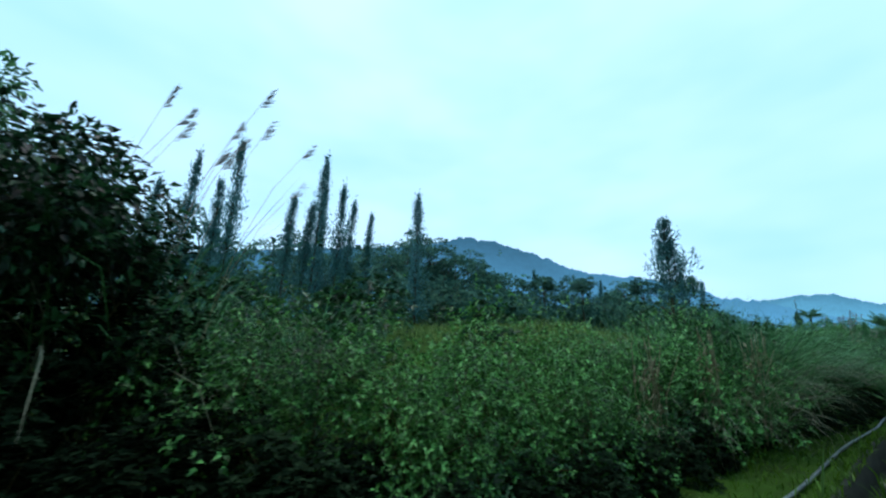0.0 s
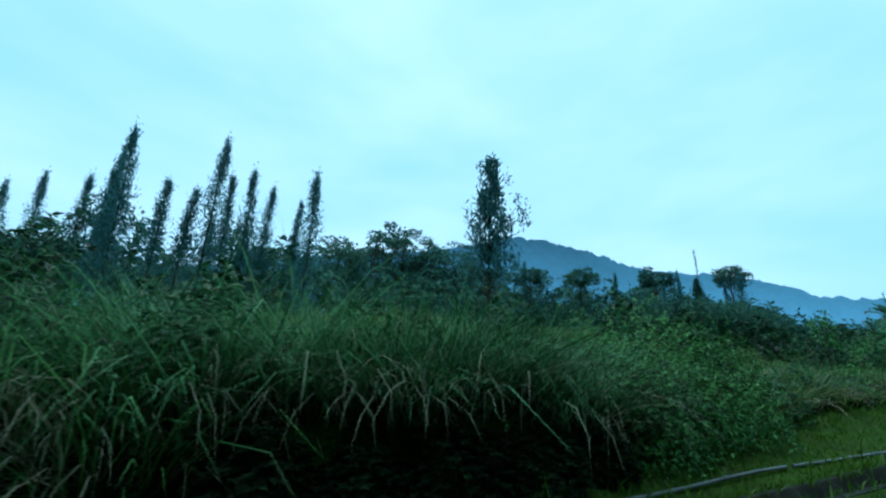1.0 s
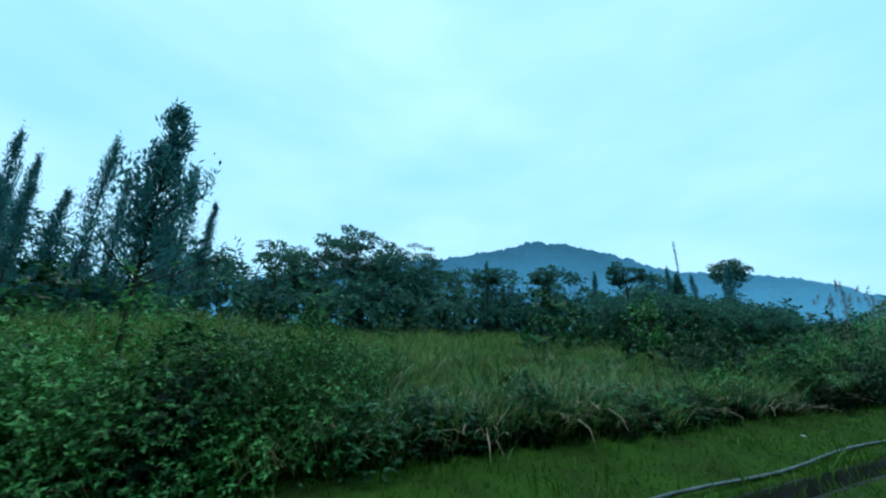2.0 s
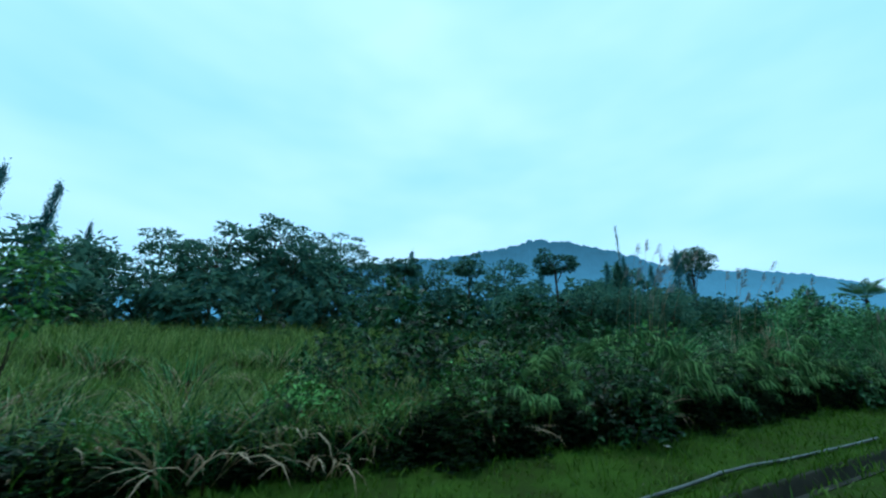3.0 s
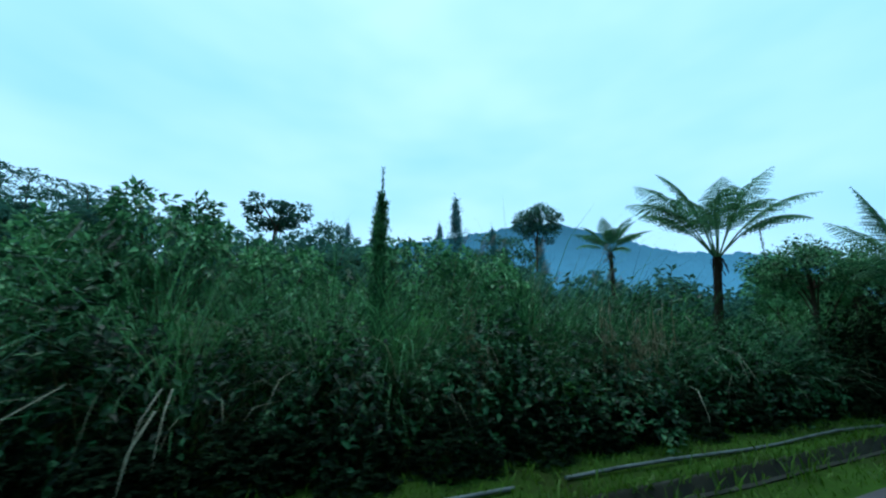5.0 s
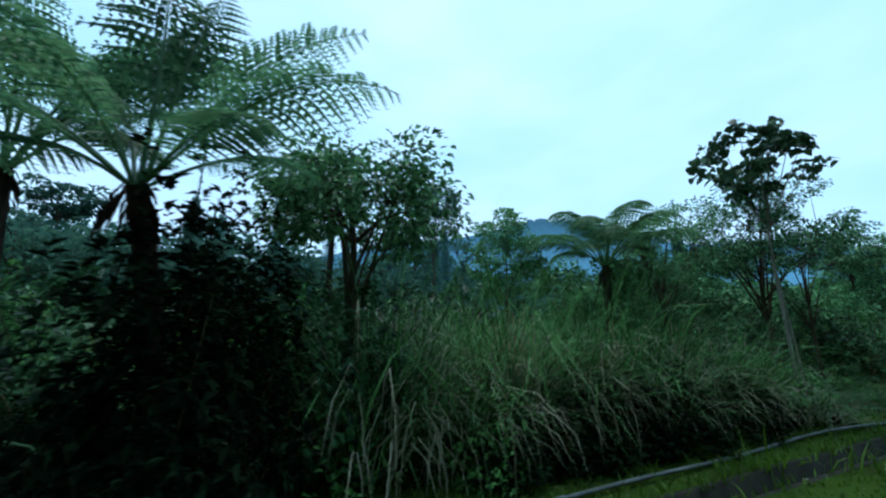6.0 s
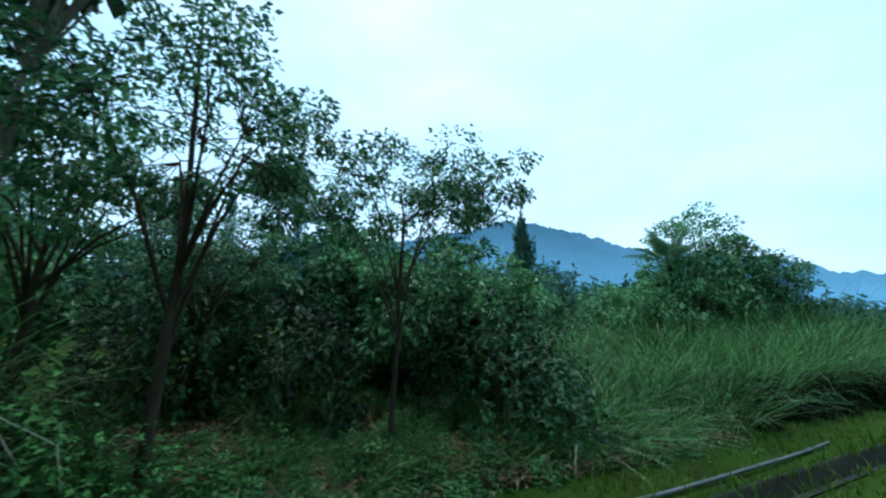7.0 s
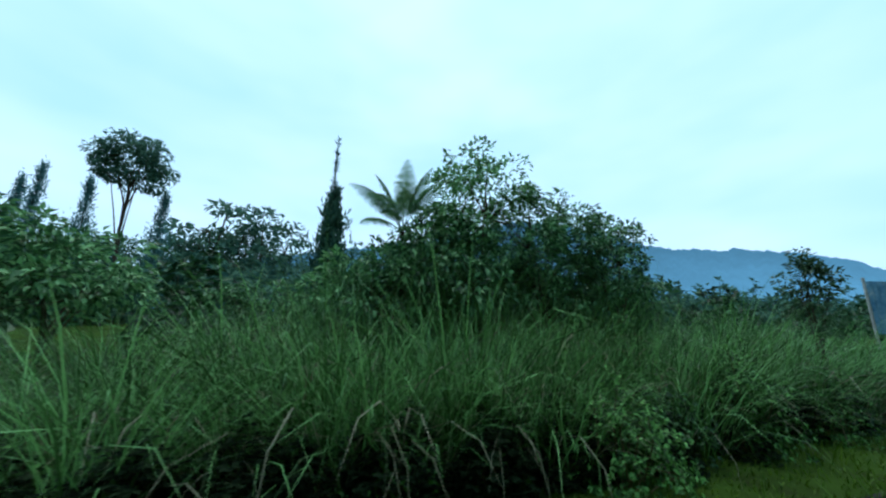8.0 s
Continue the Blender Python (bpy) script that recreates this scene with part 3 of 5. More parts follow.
def make_tree(rng, name, label, height, crown, first, clumps, per, leaf, mat, bark=None, group="", flat=0.5, trunk_r=0.12, lean=(0, 0), clump_r=0.55, category="tree", hollow=0.35):
    """A forked trunk with limbs and a crown of leaf clumps. crown: its half width; first: where the crown begins; flat: clump flatness."""
    ob = thing(name, label, category, group)
    wood, fol = Shape(), Shape()
    cz, ch = (first + height) / 2, (height - first) / 2
    d = ball_dirs(rng, clumps, -0.75)
    rad = rng.uniform(hollow, 1.0, clumps) ** 0.6 * lumps(rng, d, 6, 0.4)
    c = d * rad[:, None] * np.array([crown, crown, ch]) + np.array([lean[0], lean[1], cz])
    c[:, 2] = np.minimum(c[:, 2], height - clump_r * flat * 0.4)
    fork = np.array([lean[0] * 0.6, lean[1] * 0.6, first + ch * 0.35])
    t = np.linspace(0, 1, 7)[:, None]
    path = np.array([0, 0, -0.2]) + (fork - np.array([0, 0, -0.2])) * t + rng.normal(0, 0.02 * height / 6, (7, 3)) * t * (1 - t) * 4
    tube(wood, path, trunk_r * (1.25 - 0.6 * t[:, 0]), 8)
    tube(wood, [fork, fork * 0.4 + c[np.argmax(c[:, 2])] * 0.6, c[np.argmax(c[:, 2])]], [trunk_r * 0.62, trunk_r * 0.4, trunk_r * 0.12], 6)
    hubs = []
    for k in range(max(4, clumps // 8)):
        e = c[rng.integers(0, clumps)]
        h = fork * 0.35 + e * 0.65 + rng.normal(0, 0.1 * crown, 3) * np.array([1, 1, 0.5])
        s0 = path[rng.integers(3, 7)]
        mid = (s0 + h) / 2 + np.array([0, 0, 0.08 * crown])
        tube(wood, [s0, mid, h], [trunk_r * 0.5, trunk_r * 0.34, trunk_r * 0.2], 5)
        hubs.append(h)
    hubs = np.array(hubs)
    for e in c:
        h = hubs[np.argmin(np.linalg.norm(hubs - e, axis=1))]
        tube(wood, [h, (h + e) / 2 + rng.normal(0, 0.05 * crown, 3), e], [trunk_r * 0.2, trunk_r * 0.13, trunk_r * 0.05], 3)
    n = clumps * per
    cen = np.repeat(c, per, 0)
    sizes = np.repeat(rng.uniform(0.65, 1.3, clumps), per)
    q = unit(rng.normal(0, 1, (n, 3))) * (rng.uniform(0.15, 1, n) ** 0.45)[:, None] * 0.8 * np.array([1, 1, flat]) * clump_r * sizes[:, None]
    base = cen + q
    out = unit(q + 0.3 * unit(cen - np.array([lean[0], lean[1], cz])) * clump_r)
    axis = out + np.array([0, 0, -0.25]) + rng.normal(0, 0.4, (n, 3))
    L = leaf * rng.uniform(0.6, 1.3, n)
    leaves(fol, base, axis, np.array([[0, 0, 1.0]]) + rng.normal(0, 0.45, (n, 3)), L, L * rng.uniform(0.38, 0.6, n), 0.2, 0.25)
    part("trunk", wood, bark or M_BARK, ob)
    part("crown", fol, mat, ob)
    return ob


def make_spire(rng, label, height, width, group, gap=0.15, mat=None, leaf=0.36, tufts=200, per=13, bottom=0.05, stout=1.0, lump=0.25):
    """A tall thin columnar tree with ragged upright sprays and a pointed tip."""
    ob = thing("columnar_tree", label, "tree", group)
    wood, fol = Shape(), Shape()
    t = np.linspace(0, 1, 9)
    sway = rng.normal(0, 0.02 * height, 2)
    path = np.stack([sway[0] * t ** 2, sway[1] * t ** 2, height * t - 0.2], -1)
    tube(wood, path, stout * 0.11 * (1.02 - t) * height / 12 + 0.008, 6)
    u = rng.uniform(bottom, 1.0, tufts) ** 0.9
    prof = width * (1.15 * (1 - u) ** 0.75 + 0.05) * rng.uniform(0.35, 1.0, tufts) * (1 - lump + lump * np.sin(u * 21 + rng.uniform(0, 6)))
    a = rng.uniform(0, 2 * np.pi, tufts)
    r = prof * rng.uniform(0.15, 1.0, tufts) ** 0.6
    axisp = np.stack([np.interp(u, t, path[:, 0]), np.interp(u, t, path[:, 1]), u * height], -1)
    c = axisp + np.stack([r * np.cos(a), r * np.sin(a), 0.5 * r], -1)
    keep = rng.uniform(0, 1, tufts) > gap
    c, ax0 = c[keep], axisp[keep]
    for e, b in zip(c[::3], ax0[::3]):
        tube(wood, [b - np.array([0, 0, 0.4]), e], [0.03, 0.01], 3)
    n = len(c) * per
    base = np.repeat(c, per, 0) + rng.normal(0, 0.16, (n, 3)) * np.array([0.7, 0.7, 2.4]) * (width if width < 2 else 0.9) * np.repeat(np.interp(c[:, 2], [0.6 * height, height], [0.95, 0.55]), per)[:, None]
    axis = np.array([[0, 0, 1.1]]) + rng.normal(0, 0.5, (n, 3))
    L = leaf * rng.uniform(0.5, 1.3, n)
    leaves(fol, base, axis, rng.normal(0, 1, (n, 3)), L, L * 0.24, 0.2, 0.2)
    part("trunk", wood, M_BARK, ob)
    part("crown", fol, mat or M_SPIRE_HAZE, ob)
    return ob


def make_bigleaf_tree(rng, label, height, trunk_r=0.042):
    """A slender pale trunk, forked high up, with bunches of large drooping leaves."""
    ob = thing("broadleaf_tree", label, "tree")
    wood, fol = Shape(), Shape()
    lean = np.array([0.12, 0.05])
    t = np.linspace(0, 1, 8)[:, None]
    fork = np.array([lean[0], lean[1], height * 0.62])
    tube(wood, np.array([0, 0, -0.2]) + (fork + np.array([0, 0, 0.2])) * t + 0.03 * np.sin(t * 6) * np.array([1, 0.4, 0]), trunk_r * (1.15 - 0.4 * t[:, 0]), 8)
    tube(wood, np.array([0.22, 0.06, -0.2]) + (fork * np.array([1, 1, 0.93]) - np.array([0.2, 0.0, -0.2])) * t + 0.04 * np.sin(t * 5) * np.array([1, 0.4, 0]), trunk_r * 0.7 * (1.1 - 0.4 * t[:, 0]), 7)
    ends = [(-1.10, 0.1, 0.86), (-0.75, -0.3, 0.80), (-0.45, 0.3, 0.97), (-0.1, 0.1, 1.0), (0.35, -0.2, 0.97), (0.75, 0.2, 0.95),
            (1.15, 0.0, 0.83), (0.25, 0.5, 0.86), (-0.1, -0.4, 0.83), (0.6, -0.4, 0.90), (-0.7, 0.2, 0.92), (1.0, -0.2, 0.91), (-0.2, 0.2, 0.77), (0.3, 0.1, 0.78), (-0.35, -0.1, 0.74), (0.45, 0.3, 0.88), (0.1, -0.2, 0.91)]
    base, axis = [], []
    for x, y, z in ends:
        e = np.array([x * 1.2, y * 1.2, z * height])
        tube(wood, [fork * 0.98, fork * 0.45 + e * 0.55 + np.array([0, 0, -0.10]), e], [trunk_r * 0.5, trunk_r * 0.35, trunk_r * 0.18], 5)
        for _ in range(46):
            base.append(e + rng.normal(0, 0.17, 3) * np.array([1, 1, 0.9]))
            axis.append(np.array([*rng.normal(0, 0.8, 2), -0.55 + rng.normal(0, 0.3)]))
    base, axis = np.array(base), np.array(axis)
    L = rng.uniform(0.15, 0.27, len(base))
    broad_leaves(fol, base, axis, rng.normal(0, 0.5, base.shape) + np.array([0, 0, 1.0]), L, L * 0.85)
    part("trunk", wood, M_PALE_BARK, ob, "slender pale trunk")
    part("crown", fol, M_BIGLEAF, ob, "bunches of large drooping leaves")
    return ob


def setback(s):
    """How far the undergrowth stands back from the verge along the road."""
    return -0.6 * ease(5, 8, s) * (1 - ease(18, 22, s)) + 1.2 * ease(22, 28, s) * (1 - ease(54, 64, s)) + 0.35 * ease(102, 105, s)


def scatter(ob, places, rng):
    """Copies of a plant at (s, d, size, height factor); the plant itself takes the first place."""
    for k, (s, d, size, high) in enumerate(places):
        m = stand(s, d + (setback(s) if d < 9 else 0), rng.uniform(0, 360), size, 0.03, high)
        if k == 0:
            ob.matrix_world = m
        else:
            c = copy_thing(ob, m)
            c.matrix_basis = m


# ---------------------------------------------------------------- ground, road, drain
def loft(shape, s_list, d_list, height, shifted=False):
    v = [(*at(s, d + (edge(s) if (shifted is True and 2 < d < 5.5) or (shifted == "edge" and d > 2) else 0)), height(s, d)) for s in s_list for d in d_list]
    n, m = len(s_list), len(d_list)
    f = [(i * m + j, i * m + j + 1, (i + 1) * m + j + 1, (i + 1) * m + j) for i in range(n - 1) for j in range(m - 1)]
    shape.add(v, [(a, d, c, b) for a, b, c, d in f])


DRAIN_A, DRAIN_B, ROAD_EDGE = 2.90, 3.24, 2.40
S_FINE = [-3000, -800, -200] + list(np.arange(-64, 200, 1.5)) + [230, 300, 600, 1500, 3500]
D_GROUND = [-3500, -900, -250, -60, -40, -30, -20, -12, -9, -8, -6.6, 2.25, 2.40, DRAIN_A - 0.07, DRAIN_A - 0.06, DRAIN_B + 0.06, DRAIN_B + 0.07, 3.5, 4.0, 4.4, 4.55, 4.7, 4.85, 5.0, 5.2, 5.4, 5.6] + \
    list(np.arange(6, 46, 2.0)) + [50, 60, 80, 130, 250, 700, 1800, 3500]


def ground_height(s, d):
    if DRAIN_A - 0.065 < d < DRAIN_B + 0.065:
        return -0.62
    if -6.65 < d < 2.27:
        return -0.06
    bumpy = 0.03 * noise.noise(Vector((s * 0.7, d * 1.3, 2.0))) if 2.3 < d < 6 else 0
    return lift(s, d) + bumpy


g = Shape()
loft(g, S_FINE, D_GROUND, ground_height, True)
tagged(part("ground", g, M_SOIL, smooth=True), "grassy earth rising gently away from the road; unseen bank opposite blocks sky light", "ground", kind="structure")

g = Shape()
loft(g, S_FINE, [-6.6, -6.5, -3, 0, 1.5, 2.21, 2.31], lambda s, d: -0.05 if d in (-6.6, 2.31) else 0.02 - 0.004 * abs(d + 2), "edge")
tagged(part("road", g, M_ASPHALT), "worn grey asphalt road beside a grass verge", "road", kind="structure")

g = Shape()
DRAIN_S = list(np.arange(-64, 190, 1.5))
prof = [(DRAIN_A - 0.07, 0.01), (DRAIN_A, 0.015), (DRAIN_A + 0.03, -0.40), (DRAIN_A + 0.12, -0.52), (DRAIN_B - 0.12, -0.52), (DRAIN_B - 0.03, -0.40), (DRAIN_B, 0.015), (DRAIN_B + 0.07, 0.01)]
v = [(*at(s, d + edge(s)), z + 0.02 * noise.noise(Vector((s * 0.5, d * 3, 5)))) for s in DRAIN_S for d, z in prof]
m = len(prof)
g.add(v, [(i * m + j, (i + 1) * m + j, (i + 1) * m + j + 1, i * m + j + 1) for i in range(len(DRAIN_S) - 1) for j in range(m - 1)])
tagged(part("drain", g, M_CONCRETE), "open concrete roadside drain, stained dark inside", "drain", kind="structure")


def make_sump(s, size=1.0):
    """A square concrete catch pit with an open top, sitting across the drain."""
    ob = thing("catch_pit", "pale concrete catch pit standing in the roadside drain", "catch pit", "catch pits in the drain")
    w, h = 0.36 * size, 0.08
    for k, (x0, x1, y0, y1) in enumerate(((-w, w, -w, -w + 0.09), (-w, w, w - 0.09, w), (-w, -w + 0.09, -w + 0.09, w - 0.09), (w - 0.09, w, -w + 0.09, w - 0.09))):
        b = bmesh.new()
        bmesh.ops.create_cube(b, size=1, matrix=Matrix.LocRotScale(((x0 + x1) / 2, (y0 + y1) / 2, -0.2), None, (x1 - x0, y1 - y0, 0.4 + 2 * h)))
        bmesh.ops.bevel(b, geom=b.edges, offset=0.012, segments=1, affect="EDGES")
        me = bpy.data.meshes.new("pit_wall")
        b.to_mesh(me)
        b.free()
        me.materials.append(M_SUMP)
        wall = new("pit_wall", me)
        wall.parent = ob
    h0 = np.interp(s, MID_S, HEAD)
    x, y = at(s, (DRAIN_A + DRAIN_B) / 2 + edge(s))
    ob.matrix_world = Matrix.LocRotScale((x, y, 0.0), Euler((0, 0, h0)), None)
    return ob


for s, k in ((24.2, 0.5), (39.2, 0.62), (66.4, 0.5)):
    make_sump(s, k)


def make_pipe(s0, s1, seed):
    rng = np.random.default_rng(seed)
    g = Shape()
    ss = np.linspace(s0, s1, max(6, int((s1 - s0) * 1.2)))
    path = []
    for s in ss:
        d = 3.60 + edge(s) + 0.10 * math.sin(s * 0.35 + 1.0) + 0.05 * math.sin(s * 0.9) - 0.22 * math.exp(-((s - 39.6) / 1.0) ** 2) + 0.25 * ease(43, 46, s) * (1 - ease(47, 50, s))
        path.append((*at(s, d), lift(s, d) + 0.05 + 0.02 * math.sin(s * 1.3)))
    tube(g, path, np.full(len(ss), 0.026), 10)
    for k in range(2, len(path) - 2, 5):
        p0, p1 = np.array(path[k]), np.array(path[k + 1])
        u = (p1 - p0) / np.linalg.norm(p1 - p0)
        tube(g, [p0 - u * 0.06, p0 + u * 0.06], [0.033, 0.033], 10)
    tagged(part("water_pipe", g, M_PIPE, smooth=True), "weathered pale water pipe lying along the grass verge", "pipe", "lengths of pipe on the verge")


for k, (a, b) in enumerate(((-20, 21.8), (22.0, 37.9), (38.0, 50.4), (51.6, 71.0), (71.8, 84.9), (85.0, 105.4))):
    make_pipe(a, b, k)

# verge turf, in stretches
rng = np.random.default_rng(11)
g = Shape()
n = 54000
s_r = rng.uniform(-3, 128, n)
d_r = np.where(rng.uniform(0, 1, n) < 0.20, rng.uniform(2.32, 2.93, n), 3.20 + 2.7 * rng.uniform(0, 1, n) ** 1.2) + np.array([edge(s) for s in s_r])
xy = np.array([at(s, d) for s, d in zip(s_r, d_r)])
base = np.concatenate([xy, np.zeros((n, 1))], 1)
base[:, 2] = [lift(s, d) - 0.01 for s, d in zip(s_r, d_r)]
tall = rng.uniform(0.05, 0.12, n) * np.where(rng.uniform(0, 1, n) < 0.06, 2.4, 1)
d_own = d_r - np.array([edge(s) for s in s_r])
tall *= np.where(np.abs(d_own - 3.07) < 0.26, 1.9, 1.0)
tall *= np.array([1 + 2.2 * max(0, noise.noise(Vector((a * 0.9, b * 1.6, 7.0))) - 0.05) + 1.6 * max(0, b - 4.9) for a, b in zip(s_r, d_own)])
blades(g, rng, base, tall, rng.uniform(0.016, 0.03, n), rng.uniform(0, 0.7, n), rng.uniform(0.2, 1.2, n), rng.uniform(0, 6.28, n), 2)
tagged(part("verge_grass", g, M_LAWN), "short green roadside turf between drain and undergrowth", "grass", kind="stuff")

# open meadow behind the low hedge
g = Shape()
n = 50000
s_r = rng.uniform(8, 75, n)
d_r = 6.0 + 42 * rng.uniform(0, 1, n) ** 1.5
xy = np.array([at(s, d) for s, d in zip(s_r, d_r)])
base = np.concatenate([xy, np.array([[lift(s, d) - 0.02] for s, d in zip(s_r, d_r)])], 1)
big = 1 + d_r / 30
blades(g, rng, base, rng.uniform(0.45, 1.1, n) * (1 + 0.45 * np.sin(s_r * 0.55 + d_r * 0.3) * np.sin(d_r * 0.5 + 1)), 0.015 * big ** 1.5, rng.uniform(0, 0.5, n), rng.uniform(0.5, 1.7, n), rng.uniform(0, 6.28, n), 2)
tagged(part("meadow_grass", g, M_MEADOW), "knee-high yellowish green meadow grass on a gentle slope", "grass", kind="stuff")


# ---------------------------------------------------------------- distance
def make_hill(name, label, mat, dist, ridge, seed, rough):
    """A wooded ridge: rows of (bearing in degrees from the x axis, rise in degrees), broken by crowns along its crest."""
    rng = np.random.default_rng(seed)
    ridge = sorted(ridge)
    bear = np.linspace(ridge[0][0], ridge[-1][0], 420)
    rise = np.interp(bear, [r[0] for r in ridge], [r[1] for r in ridge])
    k = np.arange(420)
    rise = rise + rough * (0.34 * rng.uniform(0, 1, 420) + 0.45 * np.interp(k, k[::3], rng.uniform(0, 1, 140) ** 2) + 0.25 * np.interp(k, k[::11], rng.uniform(0, 1, 39)) - 0.3)
    ox, oy = 40.0, 22.0
    rows = []
    for k, (share, back) in enumerate(((0.0, 0.62), (0.25, 0.72), (0.5, 0.82), (0.75, 0.91), (1.0, 1.0), (0.7, 1.15))):
        r = dist * back
        zz = dist * np.tan(np.radians(rise)) * share + (0 if share in (0.0, 1.0) else rng.normal(0, 0.004 * dist, 420))
        rows.append(np.stack([ox + r * np.cos(np.radians(bear)), oy + r * np.sin(np.radians(bear)), zz - (12 if share == 0 else 0)], -1))
    v = np.concatenate(rows)
    g = Shape()
    f = [(k * 420 + i, k * 420 + i + 1, (k + 1) * 420 + i + 1, (k + 1) * 420 + i) for k in range(5) for i in range(419)]
    g.add(v, [(a, d, c, b) for a, b, c, d in f])
    tagged(part(name, g, mat, smooth=True), label, "hill", kind="structure")


make_hill("backdrop_hill", "wooded hill with an uneven crest, blue-green mist given as glow", M_HILL, 750,
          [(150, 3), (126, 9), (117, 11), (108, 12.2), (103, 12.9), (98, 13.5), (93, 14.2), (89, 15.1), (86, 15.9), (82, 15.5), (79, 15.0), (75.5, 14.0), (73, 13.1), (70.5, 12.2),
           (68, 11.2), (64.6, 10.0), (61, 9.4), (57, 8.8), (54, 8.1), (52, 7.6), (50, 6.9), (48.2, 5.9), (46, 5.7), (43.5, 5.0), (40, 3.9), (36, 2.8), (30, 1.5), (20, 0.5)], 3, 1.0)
make_hill("backdrop_far_hill", "distant ridge, its pale blue mist given as glow", M_HILL_FAR, 1500,
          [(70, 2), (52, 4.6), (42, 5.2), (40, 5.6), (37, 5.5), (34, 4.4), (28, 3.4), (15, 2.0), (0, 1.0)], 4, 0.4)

# ---------------------------------------------------------------- woods behind the meadow
rng = np.random.default_rng(21)
WOOD = "trees of the wood behind the meadow"
far_kinds = []
for k, (h, cr, first, flat) in enumerate(((12.0, 4.2, 1.2, 0.45), (10.0, 3.8, 0.8, 0.6), (13.0, 4.4, 2.0, 0.4), (8.5, 3.6, 0.4, 0.7))):
    far_kinds.append(make_tree(rng, "forest_tree", "dark green rounded forest tree in a dense wood", h, cr, first, 38, 30, 0.70, M_TREE_FAR_HAZE, None, WOOD, flat, 0.2, (0, 0), 1.5))
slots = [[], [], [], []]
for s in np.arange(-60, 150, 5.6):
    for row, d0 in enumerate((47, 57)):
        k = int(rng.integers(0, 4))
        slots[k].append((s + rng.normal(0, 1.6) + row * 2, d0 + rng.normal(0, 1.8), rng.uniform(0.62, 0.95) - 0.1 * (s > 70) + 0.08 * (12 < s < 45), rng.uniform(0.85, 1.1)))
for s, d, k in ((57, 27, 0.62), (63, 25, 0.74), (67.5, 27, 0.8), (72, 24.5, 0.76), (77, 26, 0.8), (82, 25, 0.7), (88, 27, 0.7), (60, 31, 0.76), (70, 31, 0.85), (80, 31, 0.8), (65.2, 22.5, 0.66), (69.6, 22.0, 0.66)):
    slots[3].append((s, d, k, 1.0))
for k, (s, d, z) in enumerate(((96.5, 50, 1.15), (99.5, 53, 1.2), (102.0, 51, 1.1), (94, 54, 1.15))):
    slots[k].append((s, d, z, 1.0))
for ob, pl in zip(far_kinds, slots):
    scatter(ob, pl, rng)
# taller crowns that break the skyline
t = make_tree(rng, "forest_tree", "tall spreading forest tree with layered open crown", 17.5, 7.0, 5.0, 80, 75, 0.5, M_TREE_FAR_HAZE, None, WOOD, 0.3, 0.3, (0, 0), 1.7)
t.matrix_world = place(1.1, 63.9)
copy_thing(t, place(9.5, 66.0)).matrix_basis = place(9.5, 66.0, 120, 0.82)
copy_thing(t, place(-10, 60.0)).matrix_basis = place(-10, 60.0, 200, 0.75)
t = make_tree(rng, "forest_tree", "small open-crowned tree rising above the wood", 11.5, 2.6, 8.0, 30, 60, 0.42, M_TREE_FAR_HAZE, None, WOOD, 0.4, 0.16, (0, 0), 0.9)
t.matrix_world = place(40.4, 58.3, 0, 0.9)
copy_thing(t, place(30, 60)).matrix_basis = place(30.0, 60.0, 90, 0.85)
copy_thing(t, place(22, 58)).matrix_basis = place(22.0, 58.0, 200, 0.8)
t = make_tree(rng, "umbrella_tree", "tall tree with bare trunk and rounded umbrella crown", 15.0, 2.7, 9.3, 64, 80, 0.30, M_TREE_FAR_HAZE, None, "", 0.6, 0.13, (0, 0), 0.95)
t.matrix_world = place(63.7, 76.3)

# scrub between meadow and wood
sc1 = make_shrub(rng, "bush", "dark rounded bush at the edge of the wood", 2.4, 3.2, 100, 0.55, M_TREE_FAR_HAZE, "bushes at the wood's edge", 5, "bush")
sc2 = make_shrub(rng, "bush", "mid-green bush standing in rough grass", 1.8, 2.4, 110, 0.38, M_SHRUB_DARK, "bushes at the wood's edge", 5, "bush")
a, b = [], []
for s in np.arange(-48, 236, 3.4):
    a.append((s + rng.normal(0, 1.2), 41 + rng.normal(0, 2.0), rng.uniform(1.4, 2.1), rng.uniform(0.8, 1.2)))
    if s > 62:
        a.append((s + rng.normal(0, 1.2), 31 + rng.normal(0, 2.5), rng.uniform(1.0, 1.5), rng.uniform(0.7, 1.1)))
for s in np.arange(-40, 176, 4.0):
    if s > 42 or s < 12:
        b.append((s + rng.normal(0, 1.5), 22 + rng.normal(0, 3), rng.uniform(0.9, 1.7), rng.uniform(0.8, 1.1)))
        b.append((s + 2 + rng.normal(0, 1.5), 14 + rng.normal(0, 1.5), rng.uniform(0.8, 1.2), rng.uniform(0.8, 1.1)))
    else:
        b.append((s + rng.normal(0, 1.5), 33 + rng.normal(0, 3), rng.uniform(0.7, 1.2), rng.uniform(0.7, 1.0)))
scatter(sc1, a, rng)
scatter(sc2, b, rng)

# ---------------------------------------------------------------- columnar trees
SP = "columnar trees on the rise"
kinds = [make_spire(rng, "tall thin columnar tree with ragged grey-green sprays", h, w, SP, gp, None, 0.32, 270, 14) for h, w, gp in ((14, 1.9, 0.12), (12, 1.75, 0.18), (13, 1.65, 0.22))]
rows = [[], [], []]
